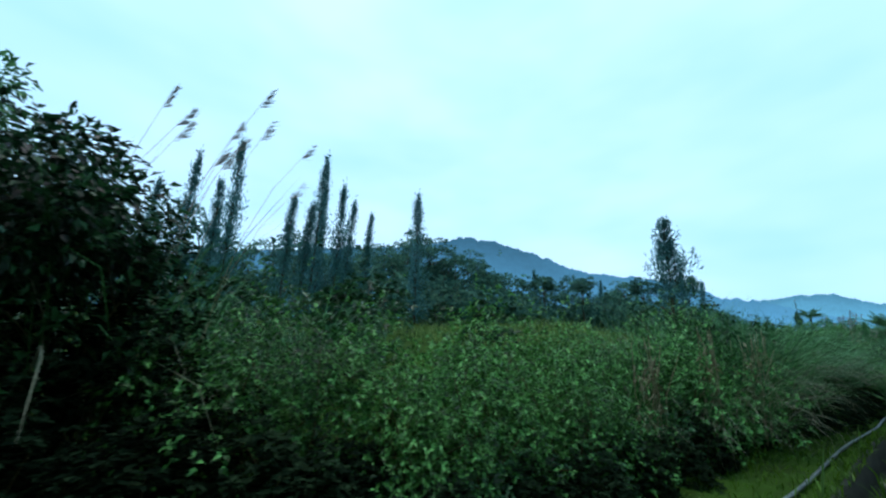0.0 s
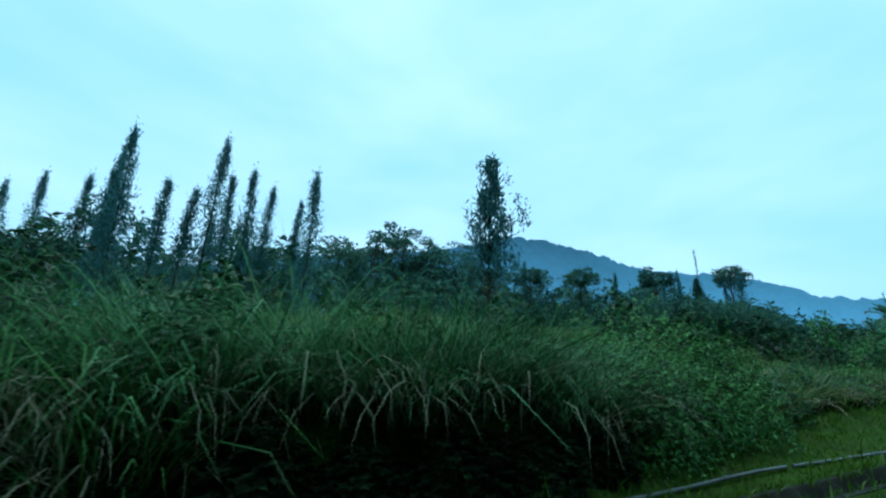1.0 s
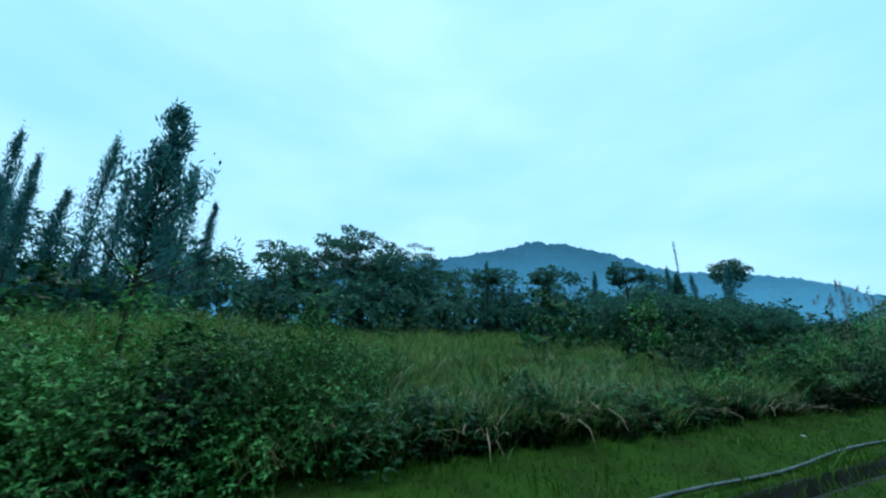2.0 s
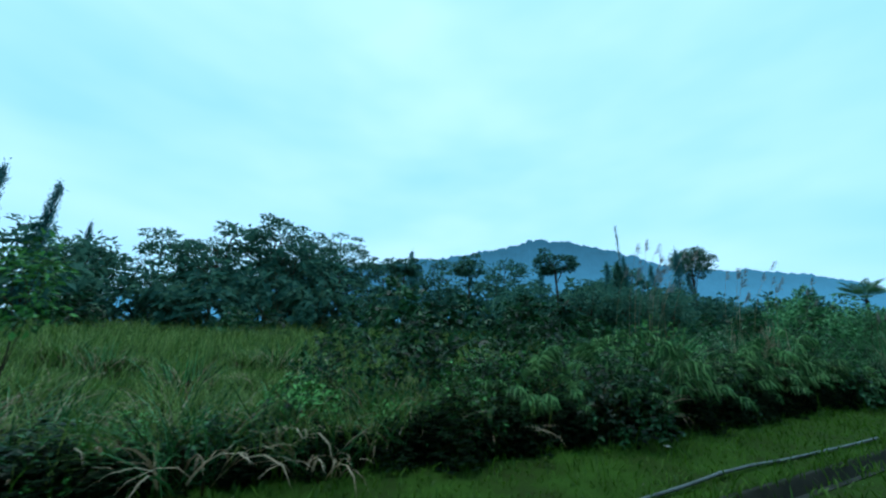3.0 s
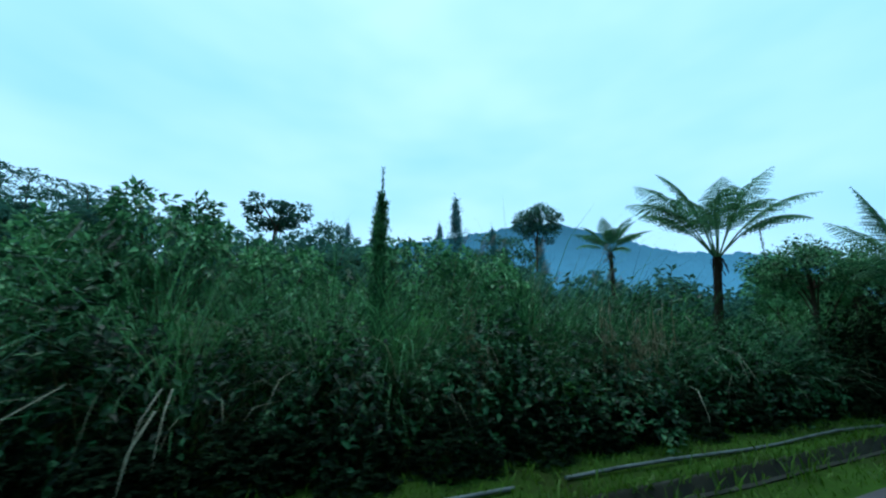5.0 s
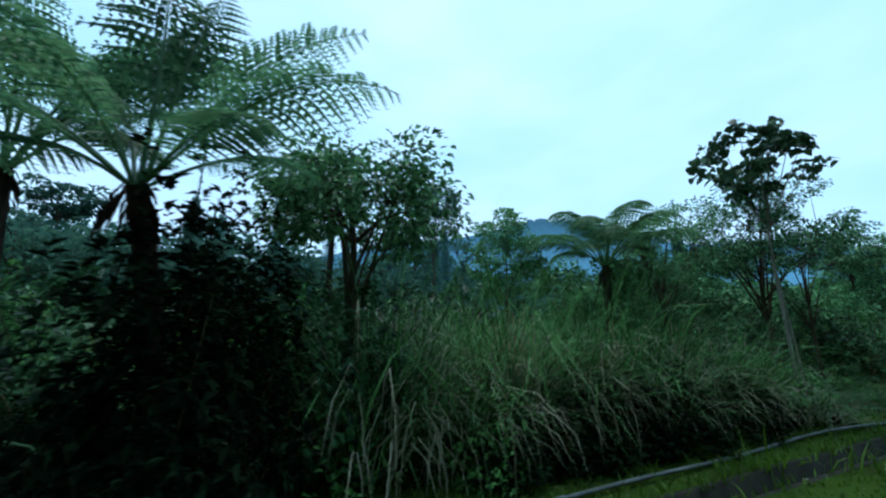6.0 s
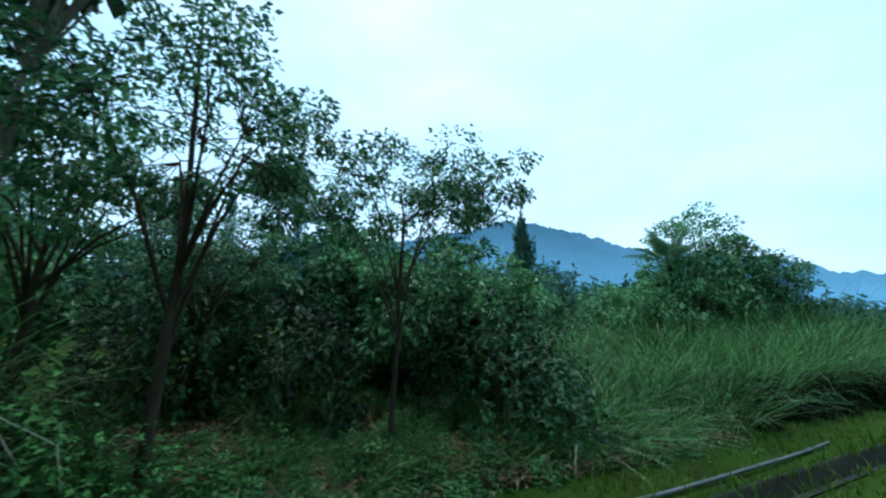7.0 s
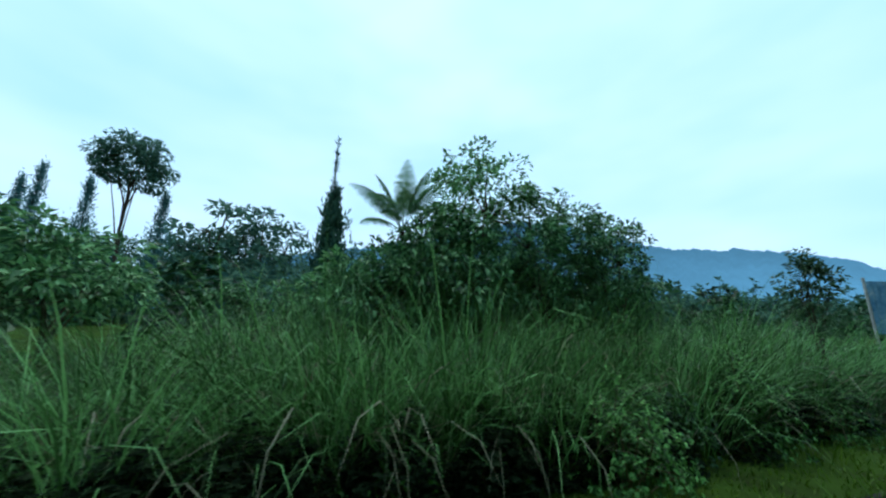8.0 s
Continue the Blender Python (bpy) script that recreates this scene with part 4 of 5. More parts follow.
for i, q in enumerate(((-9.6, 31.8, 17.8), (-16.5, 30.3, 17.5), (-18.1, 30.8, 14.5), (-23.8, 35.2, 19.1), (-8.2, 34.8, 15.7), (-9.8, 34.1, 15.4), (-0.1, 31.3, 14.3), (-28.1, 36.4, 16.0), (-10.9, 28.6, 12.5), (-41.2, 41.6, 19.2),
                       (-7.7, 36.6, 14.9), (-6.0, 39.6, 15.0), (-44.5, 40.5, 17.5), (-28.4, 27.0, 13.8), (-9.8, 29.8, 12.4), (-33.2, 60.7, 19.0), (-31.5, 24.0, 14.0), (-35, 23, 14.4), (55.3, 62.7, 12.6), (64.5, 78.5, 12.4),
                       (53.9, 76.0, 15.2), (51.0, 76.5, 14.2), (58.5, 77, 13.5), (22.0, 62, 13.5), (40.0, 72, 13.5))):
    rows[i % 3].append(q)
for ob, hh, pl in zip(kinds, (14, 12, 13), rows):
    for k, (x, y, top) in enumerate(pl):
        m = place(x, y, 40 * k, 1.0, (top - lift(*sd_of(x, y))) / hh)
        if k == 0:
            ob.matrix_world = m
        else:
            copy_thing(ob, m).matrix_basis = m
cone = make_spire(rng, "dense dark conical tree in the undergrowth", 4.6, 0.50, "", 0.0, M_TREE, 0.16, 260, 14, 0.02)
scatter(cone, [(69.9, 7.4, 1.0, 1.0)], rng)
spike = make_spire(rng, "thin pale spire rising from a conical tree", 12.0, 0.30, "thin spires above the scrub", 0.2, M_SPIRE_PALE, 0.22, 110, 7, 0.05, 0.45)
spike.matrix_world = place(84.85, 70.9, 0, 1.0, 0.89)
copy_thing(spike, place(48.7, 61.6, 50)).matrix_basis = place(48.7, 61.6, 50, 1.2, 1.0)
cone2 = make_spire(rng, "dense conical base of a thin spired tree", 7.0, 2.0, "conical trees below the spires", 0.0, M_TREE_FAR_HAZE, 0.36, 320, 16, 0.02)
cone2.matrix_world = place(84.85, 70.9, 0, 1.0, 1.08)
copy_thing(cone2, place(48.5, 61.6, 50)).matrix_basis = place(48.5, 61.6, 50, 1.05, 1.25)
copy_thing(cone2, place(55.3, 62.7, 90)).matrix_basis = place(55.3, 62.7, 90, 0.85, 1.0)
t = make_spire(rng, "open narrow-crowned tree with sparse ragged foliage", 8.3, 2.9, "", 0.2, None, 0.24, 280, 17, 0.30, 0.9, 0.32)
t.name = "conifer"
t.matrix_world = place(13.7, 17.5, 0, 1.0, 0.90)

# ---------------------------------------------------------------- hedge of small-leaved shrubs
rng = np.random.default_rng(31)
HEDGE = "shrubs of the roadside hedge"
lan = [make_shrub(rng, "shrub", "dense small-leaved green shrub in the roadside hedge", 1.15, h, 900, 0.071, M_SHRUB, HEDGE, 5) for h in (2.3, 2.0)]
pl = [[], []]
for i, s in enumerate(np.arange(-0.6, 9.4, 0.8)):
    if 1.2 < s < 5.4:
        pl[i % 2].append((s + rng.normal(0, 0.15), 4.1 + rng.normal(0, 0.15), rng.uniform(0.85, 1.0), rng.uniform(0.85, 1.0)))
    pl[(i + 1) % 2].append((s + 0.4 + rng.normal(0, 0.2), 5.2 + rng.normal(0, 0.2), rng.uniform(0.95, 1.15), rng.uniform(0.95, 1.1)))
for i, s in enumerate(np.arange(19.5, 25.5, 0.95)):
    pl[i % 2].append((s + rng.normal(0, 0.2), 5.0 + 0.1 * (s - 19) + rng.normal(0, 0.2), rng.uniform(0.85, 1.05), rng.uniform(0.8, 1.0)))
    pl[(i + 1) % 2].append((s + 0.4, 6.4 + rng.normal(0, 0.3), rng.uniform(1.0, 1.2), rng.uniform(0.9, 1.1)))
for i, (s, d) in enumerate(((24.6, 8.2), (25.6, 8.6), (26.5, 8.3), (25.2, 9.6), (27.4, 8.9))):
    pl[i % 2].append((s, d, rng.uniform(0.7, 0.9), rng.uniform(0.7, 0.9)))
for ob, p in zip(lan, pl):
    scatter(ob, p, rng)

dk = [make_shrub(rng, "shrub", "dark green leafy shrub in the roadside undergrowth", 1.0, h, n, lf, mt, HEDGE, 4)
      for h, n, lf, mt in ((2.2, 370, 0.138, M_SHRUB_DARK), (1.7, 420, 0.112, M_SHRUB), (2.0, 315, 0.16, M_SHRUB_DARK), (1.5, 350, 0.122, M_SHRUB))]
pl = [[], [], [], []]
for i, s in enumerate(np.arange(21, 40, 0.9)):
    if s < 25 or i % 2 == 0:
        pl[i % 4].append((s + rng.normal(0, 0.5), 5.4 + rng.normal(0, 0.3), rng.uniform(0.6, 1.0), rng.uniform(0.35, 0.6) + 0.5 * (s < 25)))
for i, s in enumerate(np.arange(39, 86, 1.05)):
    # mostly dark kinds, so leaf colour carries the lower hedge's shade
    k = int(rng.integers(0, 4)) if (s < 43 or 56 < s < 60) or (i % 3 == 0 and 60 < s < 74) else 2 * int(rng.integers(0, 2))
    wide = 0.15 * math.sin(s * 0.9) + 0.1 * math.sin(s * 2.3)
    pl[k].append((s + rng.normal(0, 0.25), 5.6 + rng.normal(0, 0.35), rng.uniform(0.7, 1.05), rng.uniform(0.7, 1.05) + wide))
    if i % 2 == 0:
        pl[(k + 1) % 4].append((s + 0.5, 7.2 + rng.normal(0, 0.4), rng.uniform(0.9, 1.2), rng.uniform(0.85, 1.15) + wide + 0.25 * (s > 68)))
for i, s in enumerate(np.arange(93.5, 100.4, 1.35)):
    pl[1 + 2 * (i % 2)].append((s + rng.normal(0, 0.3), 5.4 + rng.normal(0, 0.4), rng.uniform(0.35, 0.6), rng.uniform(0.6, 1.0)))
    if s > 96:
        pl[2 * (i % 2)].append((s + 0.7 + rng.normal(0, 0.3), 7.6 - 0.5 * (s > 97.5) + rng.normal(0, 0.4), rng.uniform(0.8, 1.0), rng.uniform(0.6, 0.85) + 0.35 * (s > 97.5)))
    pl[2 * (i % 2)].append((s + rng.normal(0, 0.3), 9.0 + rng.normal(0, 0.4), rng.uniform(0.9, 1.2), rng.uniform(0.9, 1.3)))
    pl[2 * ((i + 1) % 2)].append((s + rng.normal(0, 0.3), 10.4 + rng.normal(0, 0.4), rng.uniform(1.1, 1.4), rng.uniform(1.0, 1.3)))
for i, s in enumerate(np.concatenate([np.arange(8, 19, 1.3), np.arange(85, 92, 1.4), np.arange(107, 126, 2.4)])):
    pl[1 + 2 * (i % 2) if s > 60 else 2 * (i % 2)].append((s + rng.normal(0, 0.4), (5.2 if s > 60 else 6.3) + rng.normal(0, 0.3), rng.uniform(0.6, 0.9), rng.uniform(0.7, 1.2)))
    if s > 60:
        pl[(i % 2) * 2].append((s + 0.6, 4.9 + rng.normal(0, 0.2), rng.uniform(0.35, 0.55), rng.uniform(0.7, 1.0)))
for q in ((-2.2, 5.6, 1.1, 1.2), (71.0, 5.1, 0.9, 0.9), (74.2, 5.0, 0.9, 0.8), (76.6, 5.2, 0.9, 0.9), (78.2, 5.0, 0.9, 0.8), (80.0, 5.2, 0.9, 0.95), (69.0, 5.1, 0.9, 0.9), (72.6, 5.2, 0.9, 0.9)):
    pl[0].append(q)
for i in range(22):
    s = 104.5 + i
    pl[1 + 2 * (i % 2)].append((s + rng.normal(0, 0.4), 5.6 + rng.normal(0, 0.7), rng.uniform(0.45, 0.75), rng.uniform(0.7, 1.3)))
for i, s in enumerate(np.arange(86.2, 88.5, 0.8)):
    pl[1 + 2 * (i % 2)].append((s + rng.normal(0, 0.3), 4.9 + rng.normal(0, 0.3), rng.uniform(0.5, 0.8), rng.uniform(0.6, 1.0)))
# low dark shrubs put the hedge foot's shade into leaf colour
for s, d in ((1.2, 4.0), (2.4, 3.75), (3.3, 3.9), (4.1, 3.7), (4.9, 4.0), (5.6, 3.9), (6.4, 4.3)):
    pl[2 * (int(s) % 2)].append((s, d, rng.uniform(0.4, 0.6), rng.uniform(0.5, 0.8)))
for i, s in enumerate(np.arange(25.5, 39, 0.9)):
    pl[(1, 3, 2)[i % 3]].append((s + rng.normal(0, 0.3), 5.3 + rng.normal(0, 0.2), rng.uniform(0.5, 0.8), rng.uniform(0.45, 0.75)))
pl[1] += [(93.6, 5.0, 0.8, 1.0), (94.6, 5.1, 0.8, 0.85), (95.4, 5.0, 0.7, 0.7)]
pl[3] += [(94.1, 5.5, 0.9, 1.1), (92.8, 5.2, 0.8, 1.0), (96.1, 5.4, 0.55, 0.5)]
pl[0] += [(100.0, 5.6, 0.9, 1.0), (101.3, 6.2, 0.9, 1.0)]
pl[2] += [(100.9, 5.4, 0.8, 0.85), (100.4, 6.6, 1.0, 1.1)]
for ob, p in zip(dk, pl):
    scatter(ob, p, rng)
weed = make_shrub(rng, "leafy_weed", "bright green leafy weed growing up through tall grass", 0.8, 2.0, 420, 0.09, M_LUSH, "leafy weeds in the grass", 4, "weed")
scatter(weed, [(rng.uniform(105, 127), rng.uniform(5.9, 8.8), rng.uniform(0.6, 1.0), rng.uniform(0.8, 1.15)) for k in range(40)]
        + [(rng.uniform(100.5, 104.5), rng.uniform(4.9, 9.5), rng.uniform(0.35, 0.6), rng.uniform(0.5, 0.9)) for k in range(34)]
        + [(rng.uniform(94.3, 101), rng.uniform(4.5, 7.2), rng.uniform(0.3, 0.55), rng.uniform(0.25, 0.55)) for k in range(90)]
        + [(rng.uniform(96, 103.5), rng.uniform(4.25, 4.9), rng.uniform(0.35, 0.55), rng.uniform(0.16, 0.42)) for k in range(56)]
        + [(rng.uniform(83.5, 90), rng.uniform(4.8, 5.6), rng.uniform(0.4, 0.7), rng.uniform(0.4, 0.75)) for k in range(18)], rng)

# ---------------------------------------------------------------- tall grass
rng = np.random.default_rng(41)
GR = "tall grass clumps along the verge"
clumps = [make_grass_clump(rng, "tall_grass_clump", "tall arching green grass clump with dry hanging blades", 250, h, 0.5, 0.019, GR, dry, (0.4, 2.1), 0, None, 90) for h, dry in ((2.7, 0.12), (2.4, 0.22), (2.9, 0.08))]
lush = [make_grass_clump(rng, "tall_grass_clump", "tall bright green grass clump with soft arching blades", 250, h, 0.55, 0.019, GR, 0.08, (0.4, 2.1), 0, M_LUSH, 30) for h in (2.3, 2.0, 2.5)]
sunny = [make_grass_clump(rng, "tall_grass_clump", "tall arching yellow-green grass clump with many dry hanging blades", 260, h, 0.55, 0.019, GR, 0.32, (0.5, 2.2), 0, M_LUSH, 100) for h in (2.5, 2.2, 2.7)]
pl, pl2, pl3 = [[], [], []], [[], [], []], [[], [], []]
for i, s in enumerate(np.arange(7.2, 20.2, 0.62)):
    pl[i % 3].append((s + rng.normal(0, 0.15), 5.65 + rng.normal(0, 0.12), rng.uniform(0.75, 0.95), rng.uniform(0.75, 0.9)))
    pl[(i + 1) % 3].append((s + 0.3, 6.5 + rng.normal(0, 0.3), rng.uniform(0.85, 1.05), rng.uniform(0.85, 0.95)))
for i, s in enumerate(np.arange(84.6, 93.2, 0.6)):
    pl3[i % 3].append((s + rng.normal(0, 0.15), 5.5 + rng.normal(0, 0.2), rng.uniform(0.85, 1.05), rng.uniform(1.0, 1.2)))
    pl3[(i + 2) % 3].append((s + 0.3, 6.2 + rng.normal(0, 0.3), rng.uniform(0.95, 1.15), rng.uniform(1.25, 1.45)))
for i, s in enumerate(np.arange(101.0, 128, 0.8)):
    mound = (1.0 + 0.4 * ease(106, 110, s) * (1 - ease(117, 124, s))) * (0.5 + 0.5 * ease(101, 106.5, s))
    pl2[i % 3].append((s + rng.normal(0, 0.15), 5.25 + rng.normal(0, 0.2), rng.uniform(0.8, 1.0), rng.uniform(0.8, 1.0) * (0.5 + 0.5 * mound) * (0.5 + 0.5 * ease(102, 107.5, s))))
    pl2[(i + 1) % 3].append((s + 0.3, 6.1 + rng.normal(0, 0.3), rng.uniform(0.9, 1.1), rng.uniform(0.85, 1.05) * mound))
    if i % 2:
        pl2[(i + 2) % 3].append((s, 7.6 + rng.normal(0, 0.5), rng.uniform(0.95, 1.15), rng.uniform(0.9, 1.05) * mound))
        pl2[i % 3].append((s + 0.6, 10.0 + rng.normal(0, 0.8), rng.uniform(0.95, 1.15), rng.uniform(0.9, 1.05) * mound))
for i, s in enumerate(np.arange(64, 79, 0.9)):
    pl[i % 3].append((s + rng.normal(0, 0.3), 7.6 + rng.normal(0, 0.4), rng.uniform(1.1, 1.3), rng.uniform(1.1, 1.35)))
for s, d in ((-1.5, 7.0), (-0.3, 8.0), (0.8, 9.0), (56.2, 5.8), (62.6, 5.7), (66.8, 6.2), (70.0, 6.3), (73.2, 6.4), (77.0, 6.0), (78.8, 5.6), (80.4, 5.6), (47.0, 6.4), (48.2, 7.0), (49.5, 6.8), (53.8, 6.6), (58, 6.6), (61.5, 6.8), (70.5, 6.6), (72.5, 7.0), (74.5, 6.9), (76, 6.7), (77.5, 7.4)):
    pl[int(rng.integers(0, 3))].append((s, d, rng.uniform(0.9, 1.1), rng.uniform(1.0, 1.15)))
for i, s in enumerate(np.arange(93.5, 105.5, 0.55)):
    if not 98.2 < s < 101.4:
        pl2[i % 3].append((s + rng.normal(0, 0.3), 5.5 + rng.normal(0, 0.45), rng.uniform(0.35, 0.55), rng.uniform(0.4, 0.65) if s < 101 else rng.uniform(0.8, 1.2)))
for i, s in enumerate(np.arange(6.4, 12.5, 0.55)):
    pl3[i % 3].append((s + rng.normal(0, 0.2), 5.05 + 0.05 * (s - 5) + rng.normal(0, 0.2), rng.uniform(0.7, 0.9), rng.uniform(0.9, 1.1)))
for k in range(10):
    pl2[k % 3].append((rng.uniform(94, 103), rng.uniform(6.2, 8.4), rng.uniform(0.4, 0.6), rng.uniform(0.7, 1.1)))
for s, d in ((93.0, 4.7), (93.5, 4.5), (93.9, 4.35)):
    pl3[int(10 * s) % 3].append((s, d, 0.6, 0.72))
for ob, p in zip(clumps + lush + sunny, pl + pl2 + pl3):
    scatter(ob, p, rng)

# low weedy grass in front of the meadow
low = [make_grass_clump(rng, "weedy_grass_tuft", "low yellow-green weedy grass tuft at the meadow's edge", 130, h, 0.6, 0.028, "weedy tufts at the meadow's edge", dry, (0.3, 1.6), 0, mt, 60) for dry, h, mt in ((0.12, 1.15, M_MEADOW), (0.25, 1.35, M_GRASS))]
pl = [[], []]
for i, s in enumerate(np.arange(24.5, 46, 0.85)):
    pl[i % 2].append((s + rng.normal(0, 0.2), 5.25 + rng.normal(0, 0.15), rng.uniform(0.8, 1.05), rng.uniform(0.8, 1.05)))
    pl[(i + 1) % 2].append((s + 0.35, 6.1 + rng.normal(0, 0.2), rng.uniform(0.9, 1.15), rng.uniform(0.9, 1.1)))
for i, s in enumerate(np.arange(92.5, 105.5, 0.5)):
    pl[0].append((s + rng.normal(0, 0.2), 4.9 + rng.normal(0, 0.2), rng.uniform(0.4, 0.75), rng.uniform(0.5, 0.9)))
for i, s in enumerate(np.arange(46, 84, 1.1)):
    pl[i % 2].append((s + rng.normal(0, 0.3), 5.2 + rng.normal(0, 0.15), rng.uniform(0.35, 0.6), rng.uniform(0.6, 1.0)))
for k in range(44):
    pl[int(rng.uniform(0, 1) < 0.35)].append((rng.uniform(22, 50), rng.uniform(7.2, 17), rng.uniform(0.8, 1.2), rng.uniform(0.7, 1.0)))
for ob, p in zip(low, pl):
    scatter(ob, p, rng)

# plumed reeds
rng = np.random.default_rng(51)
for s, d, h, k in ((46.5, 6.7, 3.0, 2), (47.4, 6.7, 3.25, 7), (48.3, 6.8, 3.1, 6), (50.4, 8.6, 3.0, 4), (53.1, 7.4, 3.0, 5), (53.9, 7.4, 3.1, 5), (57.5, 8.4, 3.1, 4), (60.5, 8.6, 3.2, 4), (-2.6, 6.4, 4.2, 3), (-1.9, 6.5, 3.9, 5), (-1.2, 6.6, 3.4, 3), (71.5, 6.8, 2.6, 5), (73.8, 7.2, 2.7, 5), (76.0, 7.4, 2.7, 6), (64.0, 7.6, 2.3, 3)):
    ob = make_grass_clump(rng, "plumed_reed", "tall reed clump with feathery brown seed plumes", 120, h, 0.35, 0.02, "plumed reeds", 0.2, (0.4, 1.6), k)
    ob.matrix_world = stand(s, d, 10, 1.0, 0.03)

# fern bushes
rng = np.random.default_rng(61)
brs = [make_bracken(rng, "light green fern bush with hanging fronds at the verge", 11, ln) for ln in (0.85, 0.7, 1.0)]
pl = [[], [], []]
for i, (s, d, z) in enumerate(((42.6, 5.2, 0.9), (44.2, 4.9, 1.0), (45.2, 5.0, 1.25), (46.3, 4.7, 0.8), (48.2, 5.0, 1.25), (49.0, 4.7, 0.9), (50.7, 5.0, 1.2), (52.4, 4.8, 0.8), (53.2, 5.0, 1.3), (55.3, 4.9, 1.1), (57.4, 5.0, 0.9), (60.5, 5.1, 0.9), (65, 5.3, 0.8), (79.2, 5.0, 0.8), (47.3, 4.8, 1.2), (49.6, 4.9, 1.4), (51.5, 4.8, 1.1), (52.0, 5.2, 1.5), (54.2, 4.9, 1.0), (54.9, 5.3, 1.5), (43.4, 5.1, 1.2), (46.6, 5.3, 1.5), (56.4, 4.9, 0.9))):
    pl[i % 3].append((s, d, rng.uniform(0.75, 1.15), z))
for ob, p in zip(brs, pl):
    scatter(ob, p, rng)

# ---------------------------------------------------------------- tree ferns
rng = np.random.default_rng(71)
f1 = make_tree_fern(rng, "tall tree fern with a spreading crown of feathery fronds", 3.85, (0.15, -0.35),
                    [(8, 0.85, 1.30, 3.2), (20, 1.02, 1.15, 3.2), (40, 1.34, 0.95, 3.2), (95, 1.25, 0.9, 3.0), (300, 1.2, 1.0, 2.7), (150, 1.40, 0.80, 3.2), (185, 1.06, 1.05, 3.2),
                     (200, 0.92, 1.30, 3.1), (250, 1.15, 1.2, 2.6), (330, 1.05, 1.2, 2.8), (120, 1.0, 1.1, 2.9), (70, 1.0, 1.2, 2.9)], pairs=21, bare=0.3)
f1.matrix_world = place(65.85, 44.6, 0, 1.04)
f2 = make_tree_fern(rng, "tree fern with long fronds above a vine-covered thicket", 3.0, (0.4, -1.0),
                    [(11, 1.0, 0.9, 2.2), (0, 0.75, 1.4, 2.2), (345, 0.4, 1.2, 1.7), (190, 0.6, 1.5, 1.9), (140, 1.42, 0.4, 2.9), (100, 1.5, 0.3, 2.7), (175, 1.1, 0.9, 2.5), (215, 0.75, 1.3, 2.0), (245, 0.7, 1.5, 1.7),
                     (290, 0.7, 1.6, 1.6), (60, 0.7, 1.5, 1.8), (160, 0.8, 1.2, 2.2)], 0.085, pairs=20)
f2.matrix_world = place(69.5, 44.3, 0, 1.02)
f3 = make_tree_fern(rng, "flat-crowned tree fern with drooping umbrella-like fronds", 3.35, (0.0, -0.1),
                    [(k * 24, (1.15, 0.9, 0.7)[k % 3], (2.3, 2.1, 1.9)[k % 3], 2.6) for k in range(15)])
f3.matrix_world = place(74.9, 51.1)
f4 = make_tree_fern(rng, "tree fern rising behind the tall grass", 5.3, (0.0, 0.0),
                    [(k * 26, (1.15, 0.8, 0.6)[k % 3], (1.0, 1.1, 1.15)[k % 3], 2.3) for k in range(14)])
f4.matrix_world = place(65.6, 53.1)
f5 = make_tree_fern(rng, "tree fern with upright fronds beside a clump of trees", 4.2, (0.0, 0.0),
                    [(k * 33, (1.35, 0.9, 0.55)[k % 3], (0.7, 1.1, 1.1)[k % 3], 2.0) for k in range(11)], 0.05)
f5.matrix_world = place(90.6, 65.0)
# ---------------------------------------------------------------- trees beside the road
rng = np.random.default_rng(81)
v1 = make_shrub(rng, "vine_thicket", "dark vine thicket, also standing in for shade at the undergrowth's foot", 1.0, 3.3, 750, 0.14, M_VINE_SHADE, "dark vine thickets", 6, "thicket")
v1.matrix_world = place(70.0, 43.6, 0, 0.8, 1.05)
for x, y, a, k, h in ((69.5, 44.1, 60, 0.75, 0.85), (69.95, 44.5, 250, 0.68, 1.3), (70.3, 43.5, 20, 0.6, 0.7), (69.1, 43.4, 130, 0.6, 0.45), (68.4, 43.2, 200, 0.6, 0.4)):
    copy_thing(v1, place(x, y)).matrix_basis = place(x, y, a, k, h)
